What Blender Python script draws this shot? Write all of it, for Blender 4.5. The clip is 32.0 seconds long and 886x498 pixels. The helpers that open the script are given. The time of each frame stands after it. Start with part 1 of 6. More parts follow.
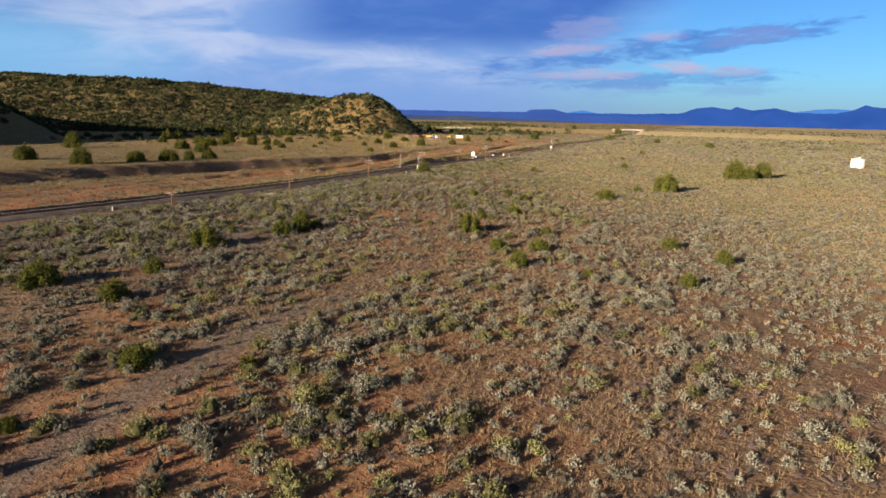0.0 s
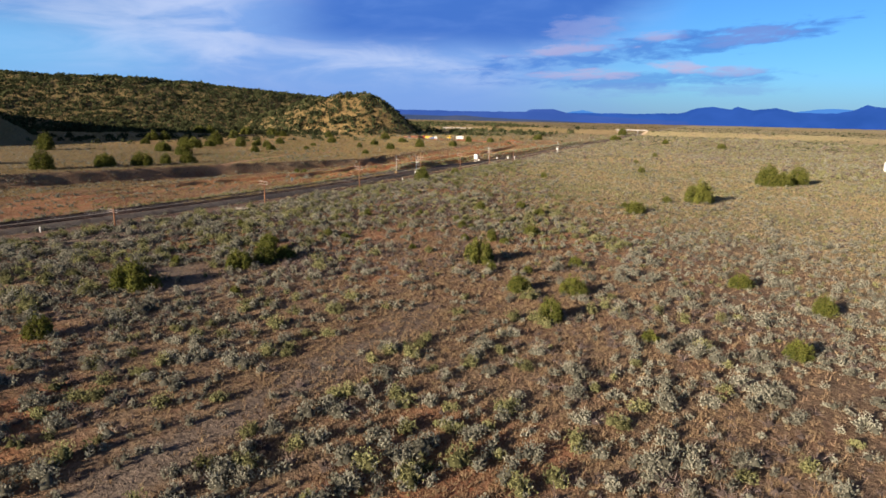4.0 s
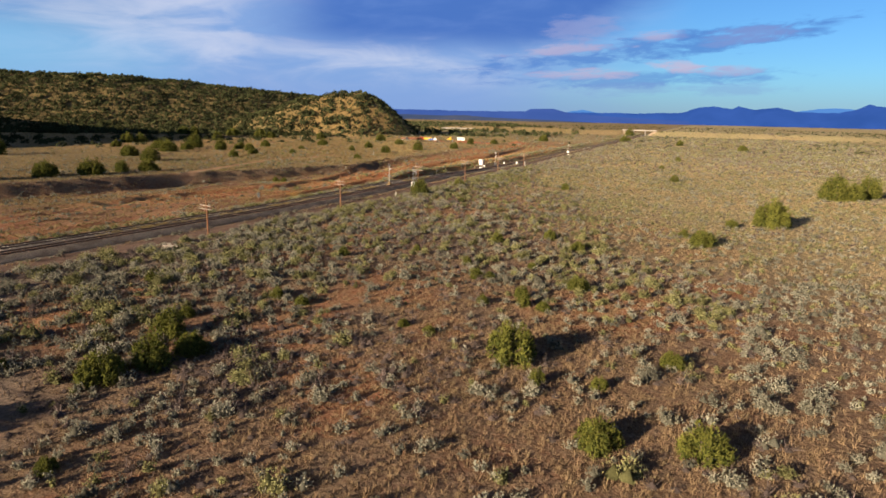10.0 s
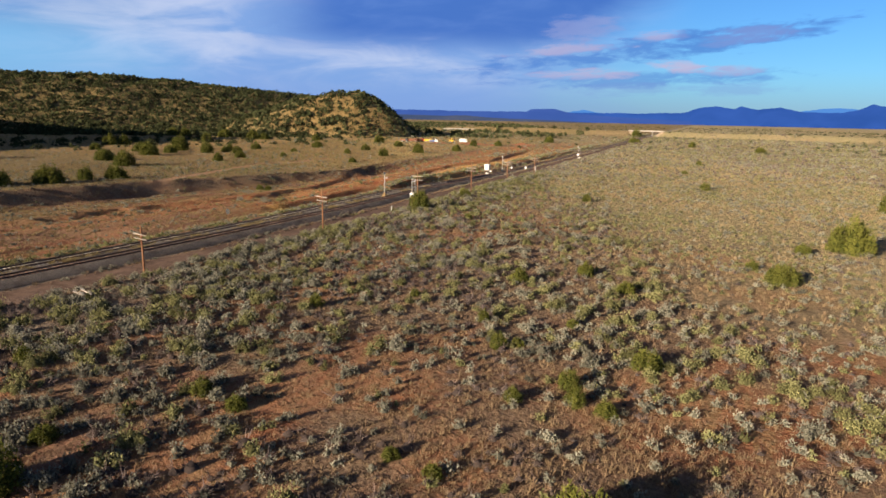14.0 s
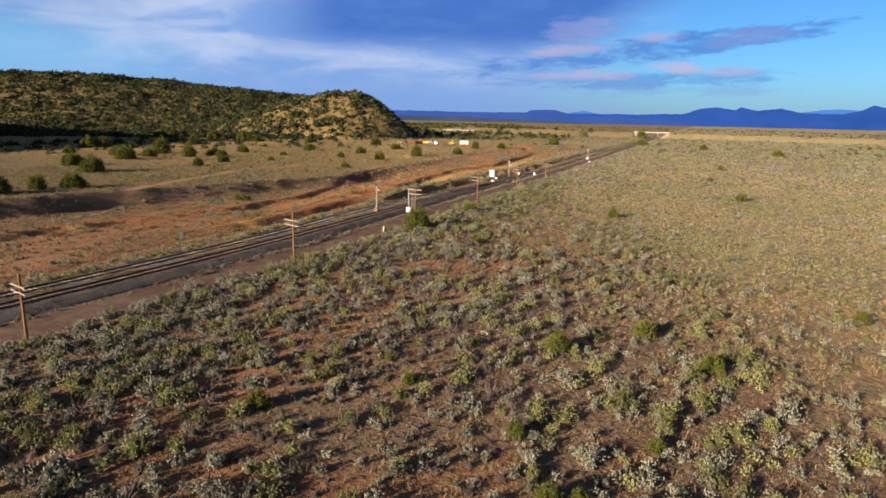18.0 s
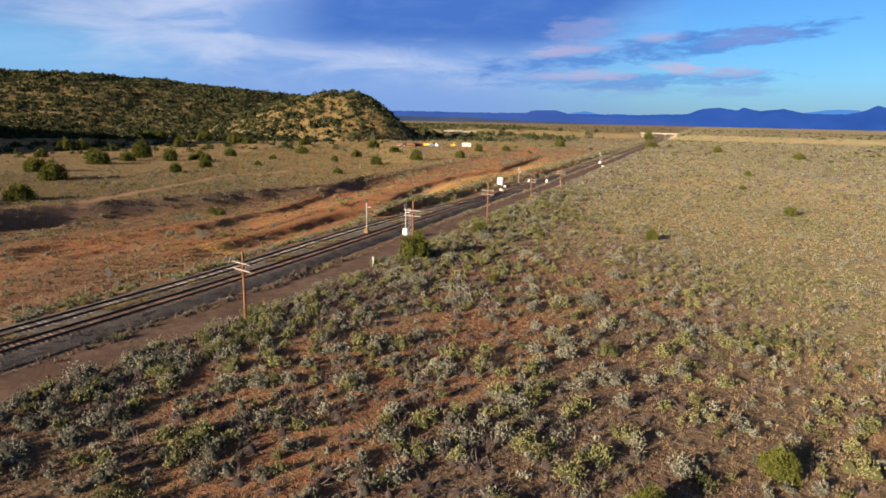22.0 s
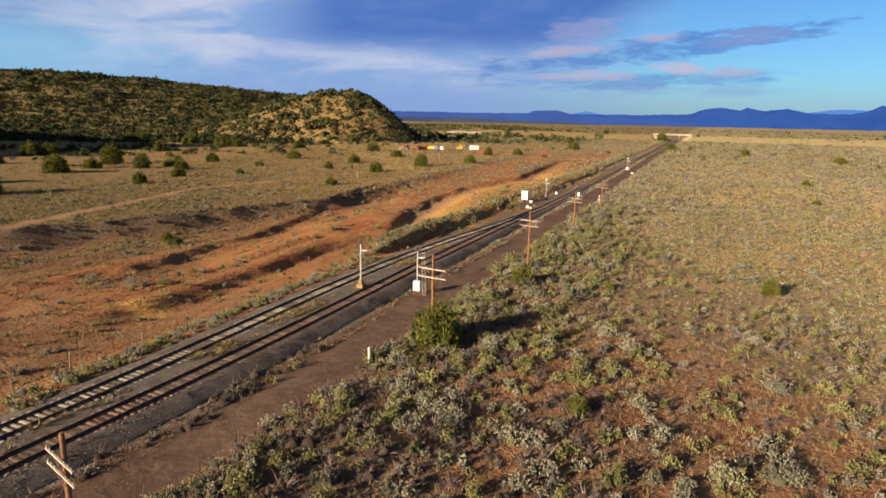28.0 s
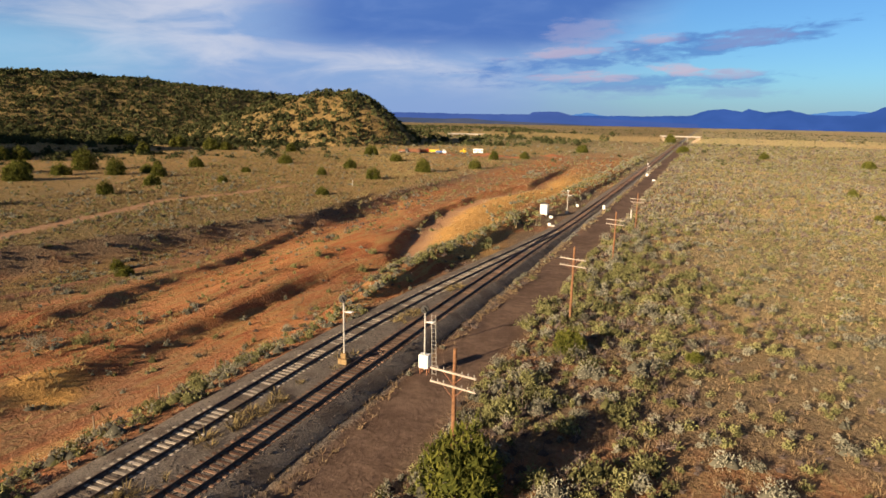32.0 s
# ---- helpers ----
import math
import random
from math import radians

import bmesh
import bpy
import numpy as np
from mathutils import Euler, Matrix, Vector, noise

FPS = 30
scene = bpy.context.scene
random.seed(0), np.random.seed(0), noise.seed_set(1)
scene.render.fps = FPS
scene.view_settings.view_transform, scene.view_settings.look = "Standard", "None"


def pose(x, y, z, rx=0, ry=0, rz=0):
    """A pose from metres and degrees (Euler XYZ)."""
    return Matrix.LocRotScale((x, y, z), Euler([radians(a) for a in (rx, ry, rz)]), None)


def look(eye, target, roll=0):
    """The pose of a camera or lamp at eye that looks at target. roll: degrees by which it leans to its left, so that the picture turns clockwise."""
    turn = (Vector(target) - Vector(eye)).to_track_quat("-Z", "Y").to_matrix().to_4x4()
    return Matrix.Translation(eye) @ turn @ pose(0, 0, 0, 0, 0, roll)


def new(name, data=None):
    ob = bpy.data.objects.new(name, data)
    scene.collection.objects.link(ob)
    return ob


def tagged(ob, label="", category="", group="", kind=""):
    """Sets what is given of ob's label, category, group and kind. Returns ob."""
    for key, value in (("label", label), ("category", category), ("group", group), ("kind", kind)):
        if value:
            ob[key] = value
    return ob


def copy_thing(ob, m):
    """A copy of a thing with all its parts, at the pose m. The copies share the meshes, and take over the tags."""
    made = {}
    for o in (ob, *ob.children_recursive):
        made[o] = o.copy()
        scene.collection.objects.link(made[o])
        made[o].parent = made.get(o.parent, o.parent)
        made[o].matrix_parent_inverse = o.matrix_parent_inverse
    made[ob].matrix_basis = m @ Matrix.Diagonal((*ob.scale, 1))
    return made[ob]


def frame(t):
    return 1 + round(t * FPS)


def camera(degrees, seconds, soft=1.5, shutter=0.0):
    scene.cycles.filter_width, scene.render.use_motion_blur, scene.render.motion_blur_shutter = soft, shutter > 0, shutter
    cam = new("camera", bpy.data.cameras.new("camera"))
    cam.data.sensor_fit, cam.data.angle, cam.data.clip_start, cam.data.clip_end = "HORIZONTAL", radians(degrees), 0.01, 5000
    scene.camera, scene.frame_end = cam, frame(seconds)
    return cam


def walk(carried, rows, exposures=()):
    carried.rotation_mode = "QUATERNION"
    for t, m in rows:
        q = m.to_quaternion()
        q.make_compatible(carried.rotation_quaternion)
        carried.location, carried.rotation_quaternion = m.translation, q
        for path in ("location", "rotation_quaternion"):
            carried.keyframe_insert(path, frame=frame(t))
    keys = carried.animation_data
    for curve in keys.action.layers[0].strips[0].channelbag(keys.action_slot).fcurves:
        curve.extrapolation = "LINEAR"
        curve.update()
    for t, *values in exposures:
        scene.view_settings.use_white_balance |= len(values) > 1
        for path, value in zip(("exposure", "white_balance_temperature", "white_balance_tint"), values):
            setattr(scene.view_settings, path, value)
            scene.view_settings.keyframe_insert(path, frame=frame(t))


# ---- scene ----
cam = camera(71.7, 32.0, soft=1.6)
METRES, EYE, TILT, LEAN, TURN = 182.143, 20.4, 0.0, 0.0, 21.3
ROWS = [
    (0.0, 0.0, 0.0, 0.0, 0.26, -12.23, -1.2),
    (0.5, -0.0004, 0.0158, 0.0001, 0.28, -12.24, -1.2),
    (1.0, -0.0008, 0.0316, 0.0, 0.27, -12.24, -1.21),
    (1.5, -0.001, 0.0473, -0.0004, 0.27, -12.24, -1.21),
    (2.0, -0.0014, 0.063, -0.0005, 0.21, -12.24, -1.22),
    (2.5, -0.0018, 0.0787, -0.0004, 0.2, -12.23, -1.22),
    (3.0, -0.0022, 0.0945, -0.0003, 0.2, -12.22, -1.21),
    (3.5, -0.0027, 0.1103, -0.0001, 0.19, -12.23, -1.2),
    (5.5, -0.0047, 0.1727, 0.0006, 0.17, -12.26, -1.22),
    (6.0, -0.005, 0.1883, 0.0006, 0.14, -12.26, -1.21),
    (6.5, -0.0054, 0.204, 0.0005, 0.1, -12.25, -1.22),
    (7.0, -0.0058, 0.2197, 0.0005, 0.04, -12.25, -1.21),
    (7.5, -0.0062, 0.2355, 0.0006, 0.02, -12.25, -1.2),
    (8.0, -0.0068, 0.2513, 0.0006, 0.03, -12.25, -1.2),
    (8.5, -0.0073, 0.2673, 0.0008, 0.07, -12.26, -1.2),
    (9.0, -0.0077, 0.2832, 0.0011, 0.07, -12.26, -1.2),
    (9.5, -0.0082, 0.2991, 0.0013, 0.06, -12.26, -1.18),
    (10.0, -0.0087, 0.315, 0.0014, 0.08, -12.27, -1.18),
    (10.5, -0.0093, 0.3308, 0.0015, 0.09, -12.28, -1.17),
    (11.0, -0.0099, 0.3467, 0.0016, 0.14, -12.27, -1.19),
    (11.5, -0.0105, 0.3624, 0.0016, 0.17, -12.27, -1.18),
    (12.0, -0.011, 0.3784, 0.0014, 0.2, -12.25, -1.18),
    (12.5, -0.0114, 0.3943, 0.0016, 0.2, -12.25, -1.16),
    (13.0, -0.0119, 0.4101, 0.0019, 0.21, -12.26, -1.16),
    (13.5, -0.0121, 0.426, 0.002, 0.18, -12.27, -1.13),
    (14.0, -0.0125, 0.4419, 0.0021, 0.14, -12.25, -1.13),
    (14.5, -0.0129, 0.4576, 0.0022, 0.09, -12.25, -1.12),
    (16.5, -0.0152, 0.5203, 0.0025, 0.04, -12.21, -1.16),
    (17.0, -0.0156, 0.5359, 0.0026, 0.06, -12.2, -1.16),
    (17.5, -0.016, 0.5506, 0.0025, 0.06, -12.19, -1.16),
    (18.0, -0.0164, 0.5662, 0.0024, 0.05, -12.17, -1.17),
    (18.5, -0.0168, 0.5819, 0.0023, 0.05, -12.16, -1.17),
    (19.0, -0.0171, 0.5975, 0.0022, 0.03, -12.14, -1.14),
    (19.5, -0.0175, 0.6131, 0.0024, 0.02, -12.14, -1.14),
    (20.0, -0.0181, 0.6288, 0.0026, 0.02, -12.13, -1.14),
    (20.5, -0.0185, 0.6444, 0.003, 0.01, -12.13, -1.13),
    (21.0, -0.0189, 0.6601, 0.0033, -0.01, -12.13, -1.13),
    (21.5, -0.0194, 0.6757, 0.0035, 0.04, -12.13, -1.14),
    (22.0, -0.0199, 0.6913, 0.0037, 0.09, -12.13, -1.14),
    (22.5, -0.0206, 0.7068, 0.0038, 0.09, -12.14, -1.12),
    (23.0, -0.0216, 0.7225, 0.0039, 0.07, -12.15, -1.11),
    (23.5, -0.0228, 0.738, 0.004, 0.07, -12.16, -1.13),
    (24.0, -0.024, 0.7537, 0.0036, 0.1, -12.14, -1.12),
    (24.5, -0.0253, 0.7689, 0.004, 0.11, -12.17, -1.09),
    (25.0, -0.027, 0.7844, 0.0037, 0.11, -12.15, -1.1),
    (25.5, -0.0287, 0.7999, 0.0036, 0.13, -12.14, -1.12),
    (27.5, -0.0366, 0.8614, 0.0043, 0.18, -12.11, -1.1),
    (28.0, -0.0386, 0.8767, 0.0045, 0.13, -12.1, -1.09),
    (28.5, -0.0401, 0.892, 0.0047, 0.11, -12.08, -1.13),
    (29.0, -0.0414, 0.9065, 0.0049, 0.09, -12.06, -1.12),
    (29.5, -0.0427, 0.9219, 0.0048, 0.11, -12.05, -1.13),
    (30.0, -0.0438, 0.9372, 0.0049, 0.13, -12.04, -1.12),
    (30.5, -0.0447, 0.9526, 0.0049, 0.13, -12.04, -1.14),
    (31.0, -0.0458, 0.9678, 0.0053, 0.15, -12.03, -1.15),
    (31.5, -0.0467, 0.9831, 0.0056, 0.12, -12.02, -1.16),
    (32.0, -0.0474, 0.9983, 0.0057, 0.11, -12.0, -1.13),
]
# the white balance drifts on the way: seconds, stops, kelvin, tint
WHITE = [(t, 1.36, k, 10.0) for t, k in ((0.0, 6250), (3.0, 5900), (8.0, 5900), (10.0, 6550), (12.0, 6420), (14.0, 6250), (18.0, 6180), (24.0, 6180), (25.5, 6300), (28.0, 6880), (30.0, 7050), (32.0, 7150))]
walk(cam, [(t, pose(0, 0, EYE, TILT, LEAN, TURN) @ pose(METRES * x, METRES * y, METRES * z, 90 + pitch, roll, yaw)) for t, x, y, z, yaw, pitch, roll in ROWS], WHITE)

# ---------------------------------------------------------------- world and sun
SUN_AZ, SUN_EL = 208.0, 15.0          # degrees clockwise from +y, and above the horizon


def sun_way():
    a, e = radians(SUN_AZ), radians(SUN_EL)
    return Vector((math.sin(a) * math.cos(e), math.cos(a) * math.cos(e), math.sin(e)))


class Tree:
    """Short hand for building a node tree."""

    def __init__(self, tree):
        self.tree = tree
        tree.nodes.clear()

    def node(self, kind, settings=None, **sockets):
        n = self.tree.nodes.new(kind)
        s = settings or {}
        if "operation" in s:
            n.operation, n.use_clamp = s["operation"], s["use_clamp"]
        if "interpolation_type" in s:
            n.interpolation_type = s["interpolation_type"]
        if "attribute_name" in s:
            n.attribute_name = s["attribute_name"]
        if "rotation_type" in s:
            n.rotation_type = s["rotation_type"]
        for key, value in sockets.items():
            self.plug(n, key.replace("_", " "), value)
        return n

    def plug(self, n, key, value):
        s = n.inputs[int(key[1:])] if key[0] == "i" and key[1:].isdigit() else n.inputs[key]
        if isinstance(value, bpy.types.NodeSocket):
            self.tree.links.new(value, s)
        else:
            s.default_value = value

    def math(self, op, a, b=0.0, c=0.0, clamp=False):
        n = self.node("ShaderNodeMath", {"operation": op, "use_clamp": clamp}, i0=a, i1=b, i2=c)
        return n.outputs[0]

    def mix(self, f, a, b, blend="MIX"):
        n = self.tree.nodes.new("ShaderNodeMix")
        n.data_type, n.blend_type, n.clamp_factor = "RGBA", blend, True
        for s, v in ((n.inputs[0], f), (n.inputs[6], a), (n.inputs[7], b)):
            if isinstance(v, bpy.types.NodeSocket):
                self.tree.links.new(v, s)
            elif isinstance(v, (int, float)):
                s.default_value = v
            else:
                s.default_value = (*v, 1) if len(v) == 3 else v
        return n.outputs[2]

    def step(self, v, a, b):
        """Smooth step of v from a to b."""
        n = self.node("ShaderNodeMapRange", {"interpolation_type": "SMOOTHSTEP"}, Value=v, From_Min=a, From_Max=b)
        return n.outputs[0]

    def noise(self, vector, scale, detail=5.0, rough=0.55, warp=0.0):
        n = self.node("ShaderNodeTexNoise", None, Vector=vector, Scale=scale, Detail=detail, Roughness=rough, Distortion=warp)
        return n.outputs[0]


def make_world():
    w = bpy.data.worlds.new("sky")
    scene.world = w
    w.use_nodes = True
    T = Tree(w.node_tree)
    sky = T.node("ShaderNodeTexSky")
    sky.sky_type, sky.sun_disc, sky.sun_elevation, sky.sun_rotation = "NISHITA", False, radians(SUN_EL), radians(SUN_AZ)
    sky.air_density, sky.dust_density, sky.ozone_density = 1.0, 0.3, 2.5
    coord = T.node("ShaderNodeTexCoord").outputs["Generated"]
    turned = T.node("ShaderNodeVectorRotate", {"rotation_type": "Z_AXIS"}, Vector=coord, Angle=radians(-21.4)).outputs[0]
    xyz = T.node("ShaderNodeSeparateXYZ", None, Vector=turned)
    az = T.math("ARCTAN2", xyz.outputs[0], xyz.outputs[1])
    el = T.math("ARCSINE", xyz.outputs[2])
    blue = T.mix(1.0, sky.outputs[0], (0.0345, 0.0625, 0.098), "MULTIPLY")
    # streaked noise fields in azimuth and elevation
    flat = T.node("ShaderNodeCombineXYZ", None, X=az, Y=T.math("MULTIPLY", el, 2.6), Z=3.1).outputs[0]
    slant = T.node("ShaderNodeCombineXYZ", None, X=T.math("SUBTRACT", az, T.math("MULTIPLY", el, 0.6)), Y=T.math("MULTIPLY", el, 4.0), Z=7.7).outputs[0]
    soft = T.noise(flat, 3.4, 5, 0.5, 0.3)
    fine = T.noise(slant, 8.0, 7, 0.58, 0.5)
    wob = T.math("MULTIPLY", T.math("SUBTRACT", soft, 0.5), 0.30)
    crisp = T.noise(slant, 21.0, 5, 0.6, 0.4)
    # a wide lilac veil over the western half of the view, thinning out to clear sky at both ends
    veil = T.math("SUBTRACT", 1.0, T.step(T.math("ADD", az, wob), 0.02, 0.40))
    west = T.step(T.math("ADD", az, T.math("MULTIPLY", fine, 0.25)), -0.56, -0.20)
    high = T.math("MULTIPLY", T.step(T.math("ADD", el, T.math("MULTIPLY", wob, 0.2)), 0.082, 0.135), 0.62)
    thin = T.math("ADD", 0.10, T.math("MULTIPLY", T.math("MAXIMUM", west, high), 0.85))
    bright = T.step(T.math("ADD", T.math("MULTIPLY", fine, 0.5), T.math("MULTIPLY", soft, 0.5)), 0.40, 0.64)
    low = T.step(el, 0.015, 0.085)
    veil_colour = T.mix(T.math("MULTIPLY", bright, low), (0.170, 0.285, 0.540), (0.390, 0.445, 0.600))
    colour = T.mix(T.math("MULTIPLY", veil, thin), blue, veil_colour)
    clear = T.math("SUBTRACT", 1.0, T.step(T.math("ADD", az, T.math("MULTIPLY", soft, 0.2)), -0.50, -0.18))
    colour = T.mix(T.math("MULTIPLY", T.math("MULTIPLY", clear, T.math("SUBTRACT", 1.0, T.step(el, 0.085, 0.135))), 0.7), colour, (0.190, 0.400, 0.640))
    for a0, e0, w, h, cover in ((-0.42, 0.108, 0.14, 0.024, 0.38), (-0.27, 0.096, 0.13, 0.018, 0.42), (-0.10, 0.084, 0.14, 0.022, 0.22), (-0.48, 0.130, 0.20, 0.022, 0.30)):
        da = T.math("DIVIDE", T.math("SUBTRACT", az, a0), w)
        de = T.math("DIVIDE", T.math("SUBTRACT", el, e0), h)
        rr = T.math("ADD", T.math("MULTIPLY", da, da), T.math("MULTIPLY", de, de))
        rr = T.math("ADD", rr, T.math("MULTIPLY", T.math("SUBTRACT", fine, 0.5), -3.4))
        colour = T.mix(T.math("MULTIPLY", T.math("SUBTRACT", 1.0, T.step(rr, -0.4, 1.5)), cover), colour, (0.400, 0.455, 0.600))
    # the thick rain-blue cloud, ahead and high
    lower = T.step(T.math("ADD", el, T.math("MULTIPLY", wob, 0.12)), 0.080, 0.130)
    left = T.step(T.math("ADD", az, T.math("MULTIPLY", T.math("SUBTRACT", fine, 0.5), 0.14)), -0.33, -0.15)
    right = T.math("SUBTRACT", 1.0, T.step(T.math("SUBTRACT", T.math("ADD", az, T.math("MULTIPLY", wob, 0.4)), T.math("MULTIPLY", el, 1.7)), -0.08, 0.10))
    deep = T.math("MULTIPLY", T.math("MULTIPLY", lower, left), right)
    colour = T.mix(T.math("MULTIPLY", deep, 0.95), colour, T.mix(bright, (0.047, 0.126, 0.395), (0.070, 0.160, 0.440)))
    # small drawn-out clouds on the clear side: azimuth, elevation, half width, half height, rise, light (0 slate, 1 rosy white), cover
    for a0, e0, w, h, rise, lit, cover in ((0.32, 0.104, 0.26, 0.018, 0.115, 0.0, 0.80), (0.30, 0.060, 0.20, 0.012, 0.03, 0.0, 0.60), (0.21, 0.133, 0.065, 0.017, 0.0, 0.45, 0.60),
                                           (0.19, 0.102, 0.080, 0.0075, 0.06, 0.85, 0.75), (0.325, 0.122, 0.034, 0.009, 0.0, 0.8, 0.75), (0.365, 0.122, 0.032, 0.009, 0.05, 0.0, 0.55),
                                           (0.44, 0.119, 0.060, 0.012, 0.08, 0.35, 0.55), (0.215, 0.067, 0.080, 0.0085, 0.04, 0.9, 0.75), (0.350, 0.077, 0.040, 0.0085, -0.10, 1.0, 0.80),
                                           (0.418, 0.071, 0.045, 0.0070, 0.0, 0.8, 0.65), (0.37, 0.045, 0.16, 0.010, 0.0, 0.25, 0.35)):
        da = T.math("DIVIDE", T.math("SUBTRACT", az, a0), w)
        de = T.math("DIVIDE", T.math("SUBTRACT", T.math("SUBTRACT", el, T.math("MULTIPLY", T.math("SUBTRACT", az, a0), rise)), e0), h)
        rr = T.math("ADD", T.math("MULTIPLY", da, da), T.math("MULTIPLY", de, de))
        rough = T.math("ADD", T.math("MULTIPLY", T.math("SUBTRACT", fine, 0.5), -3.6), T.math("MULTIPLY", T.math("SUBTRACT", crisp, 0.5), -5.0))
        m = T.math("SUBTRACT", 1.0, T.step(T.math("ADD", rr, rough), -0.3, 1.35))
        colour = T.mix(T.math("MULTIPLY", m, cover), colour, (0.065 + 0.34 * lit, 0.175 + 0.18 * lit, 0.46 + 0.02 * lit))
    # haze at the horizon
    haze = T.math("SUBTRACT", 1.0, T.step(T.math("ABSOLUTE", el), 0.0, 0.075))
    colour = T.mix(T.math("MULTIPLY", haze, 0.40), colour, (0.165, 0.250, 0.500))
    # overhead, out of view, an added dark cloud cuts the fill light
    colour = T.mix(T.math("MULTIPLY", T.step(el, 0.20, 0.62), 0.88), colour, (0.034, 0.037, 0.045))
    bg = T.node("ShaderNodeBackground", None, Color=colour, Strength=0.545)
    T.node("ShaderNodeOutputWorld", None, Surface=bg.outputs[0])


make_world()
sun = new("sun", bpy.data.lights.new("sun", "SUN"))
sun.data.energy, sun.data.angle, sun.data.color = 5.0, radians(0.55), (1.0, 0.81, 0.58)
sun.matrix_world = look(sun_way() * 100, (0, 0, 0))


# ---------------------------------------------------------------- noise and shapes
rng = np.random.default_rng(11)
LATTICE = np.random.default_rng(5).random((257, 257))


def vnoise(x, y):
    """Smooth value noise on a unit lattice, -1 to 1."""
    x, y = np.asarray(x, float), np.asarray(y, float)
    xi, yi = np.floor(x).astype(int), np.floor(y).astype(int)
    fx, fy = x - xi, y - yi
    fx, fy = fx * fx * (3 - 2 * fx), fy * fy * (3 - 2 * fy)
    a, b = LATTICE[xi % 256, yi % 256], LATTICE[(xi + 1) % 256, yi % 256]
    c, d = LATTICE[xi % 256, (yi + 1) % 256], LATTICE[(xi + 1) % 256, (yi + 1) % 256]
    return 2 * (a * (1 - fx) * (1 - fy) + b * fx * (1 - fy) + c * (1 - fx) * fy + d * fx * fy) - 1


def smooth(v, a, b):
    t = np.clip((np.asarray(v, float) - a) / (b - a), 0, 1)
    return t * t * (3 - 2 * t)


def track_x(y):
    """Centre of the main track: straight to the north, bending west to the south."""
    y = np.asarray(y, float)
    s = np.clip(200 - y, 0, 170)
    far = np.clip(30 - y, 0, None)
    return -97.6 + 0.0235 * (y - 200) - s * s / 1320 - far * 0.26


def siding_gap(y):
    """How far the siding's centre lies west of the main track's."""
    return 3.9 + 0.9 * smooth(y, 165, 205) - 4.8 * smooth(y, 207, 296) * 1.0


def rail_z(y):
    return 1.5 - 1.25 * smooth(y, 215, 330)


def bank_x(y):
    """Upper edge of the long cut bank west of the tracks."""
    y = np.asarray(y, float)
    return -154.0 - 0.34 * np.clip(287 - y, 0, 220) + 0.8 * vnoise(y / 19, 3.3) + 0.5 * vnoise(y / 5, 8.1)


def step_x(y):
    """A lower earth step on the flats, east of the cut bank."""
    y = np.asarray(y, float)
    return -143 - 0.15 * np.clip(y - 228, 0, 110) - 0.30 * np.clip(212 - y, 0, 160) + 2.4 * vnoise(y / 11, 6.6) + 0.9 * vnoise(y / 3.5, 4.1)


def gully_x(y):
    y = np.asarray(y, float)
    line = np.interp(y, (100, 200, 242, 257, 268, 280, 296, 320, 342, 364, 376, 404, 452, 520), (-150, -124, -123, -118.5, -121.8, -126, -129, -132.5, -131, -127, -122.5, -123.5, -124.5, -131))
    return line + 0.9 * vnoise(y / 9, 1.7) + 0.5 * vnoise(y / 3, 2.2)


def berm_off(y):
    """How far the low red berm lies west of the main track; it swings out round the hut."""
    return 11.0 + 2.6 * smooth(np.abs(np.asarray(y, float) - 308), 24, 12)


def trail_x(y):
    """A pair of wheel tracks over the western grass flat."""
    return -184 - 0.26 * (np.asarray(y, float) - 236) + 12 * smooth(y, 282, 312) + 10 * smooth(y, 305, 345)


def along(x, y):
    """Place seen from the start of the flight: to the right of its heading, and ahead."""
    return 0.932 * x + 0.363 * y, -0.363 * x + 0.932 * y


def bare(x, y):
    """An old lane and bare grey patches near the start of the flight."""
    lane = smooth(np.abs(x + 34.3 - 1.3 * np.sin(y / 9) + 0.8 * vnoise(y / 6, 3.0)), 2.9, 1.3) * smooth(y, 88, 70)
    r, a = along(x, y)
    spots = smooth(vnoise(x / 15 + 3.1, y / 15) + 0.4 * vnoise(x / 4, y / 4), 0.30, 0.62) * smooth(-r, 16, 34) * smooth(y, 135, 105)
    return np.maximum(lane, spots) * (x - track_x(y) > 13)


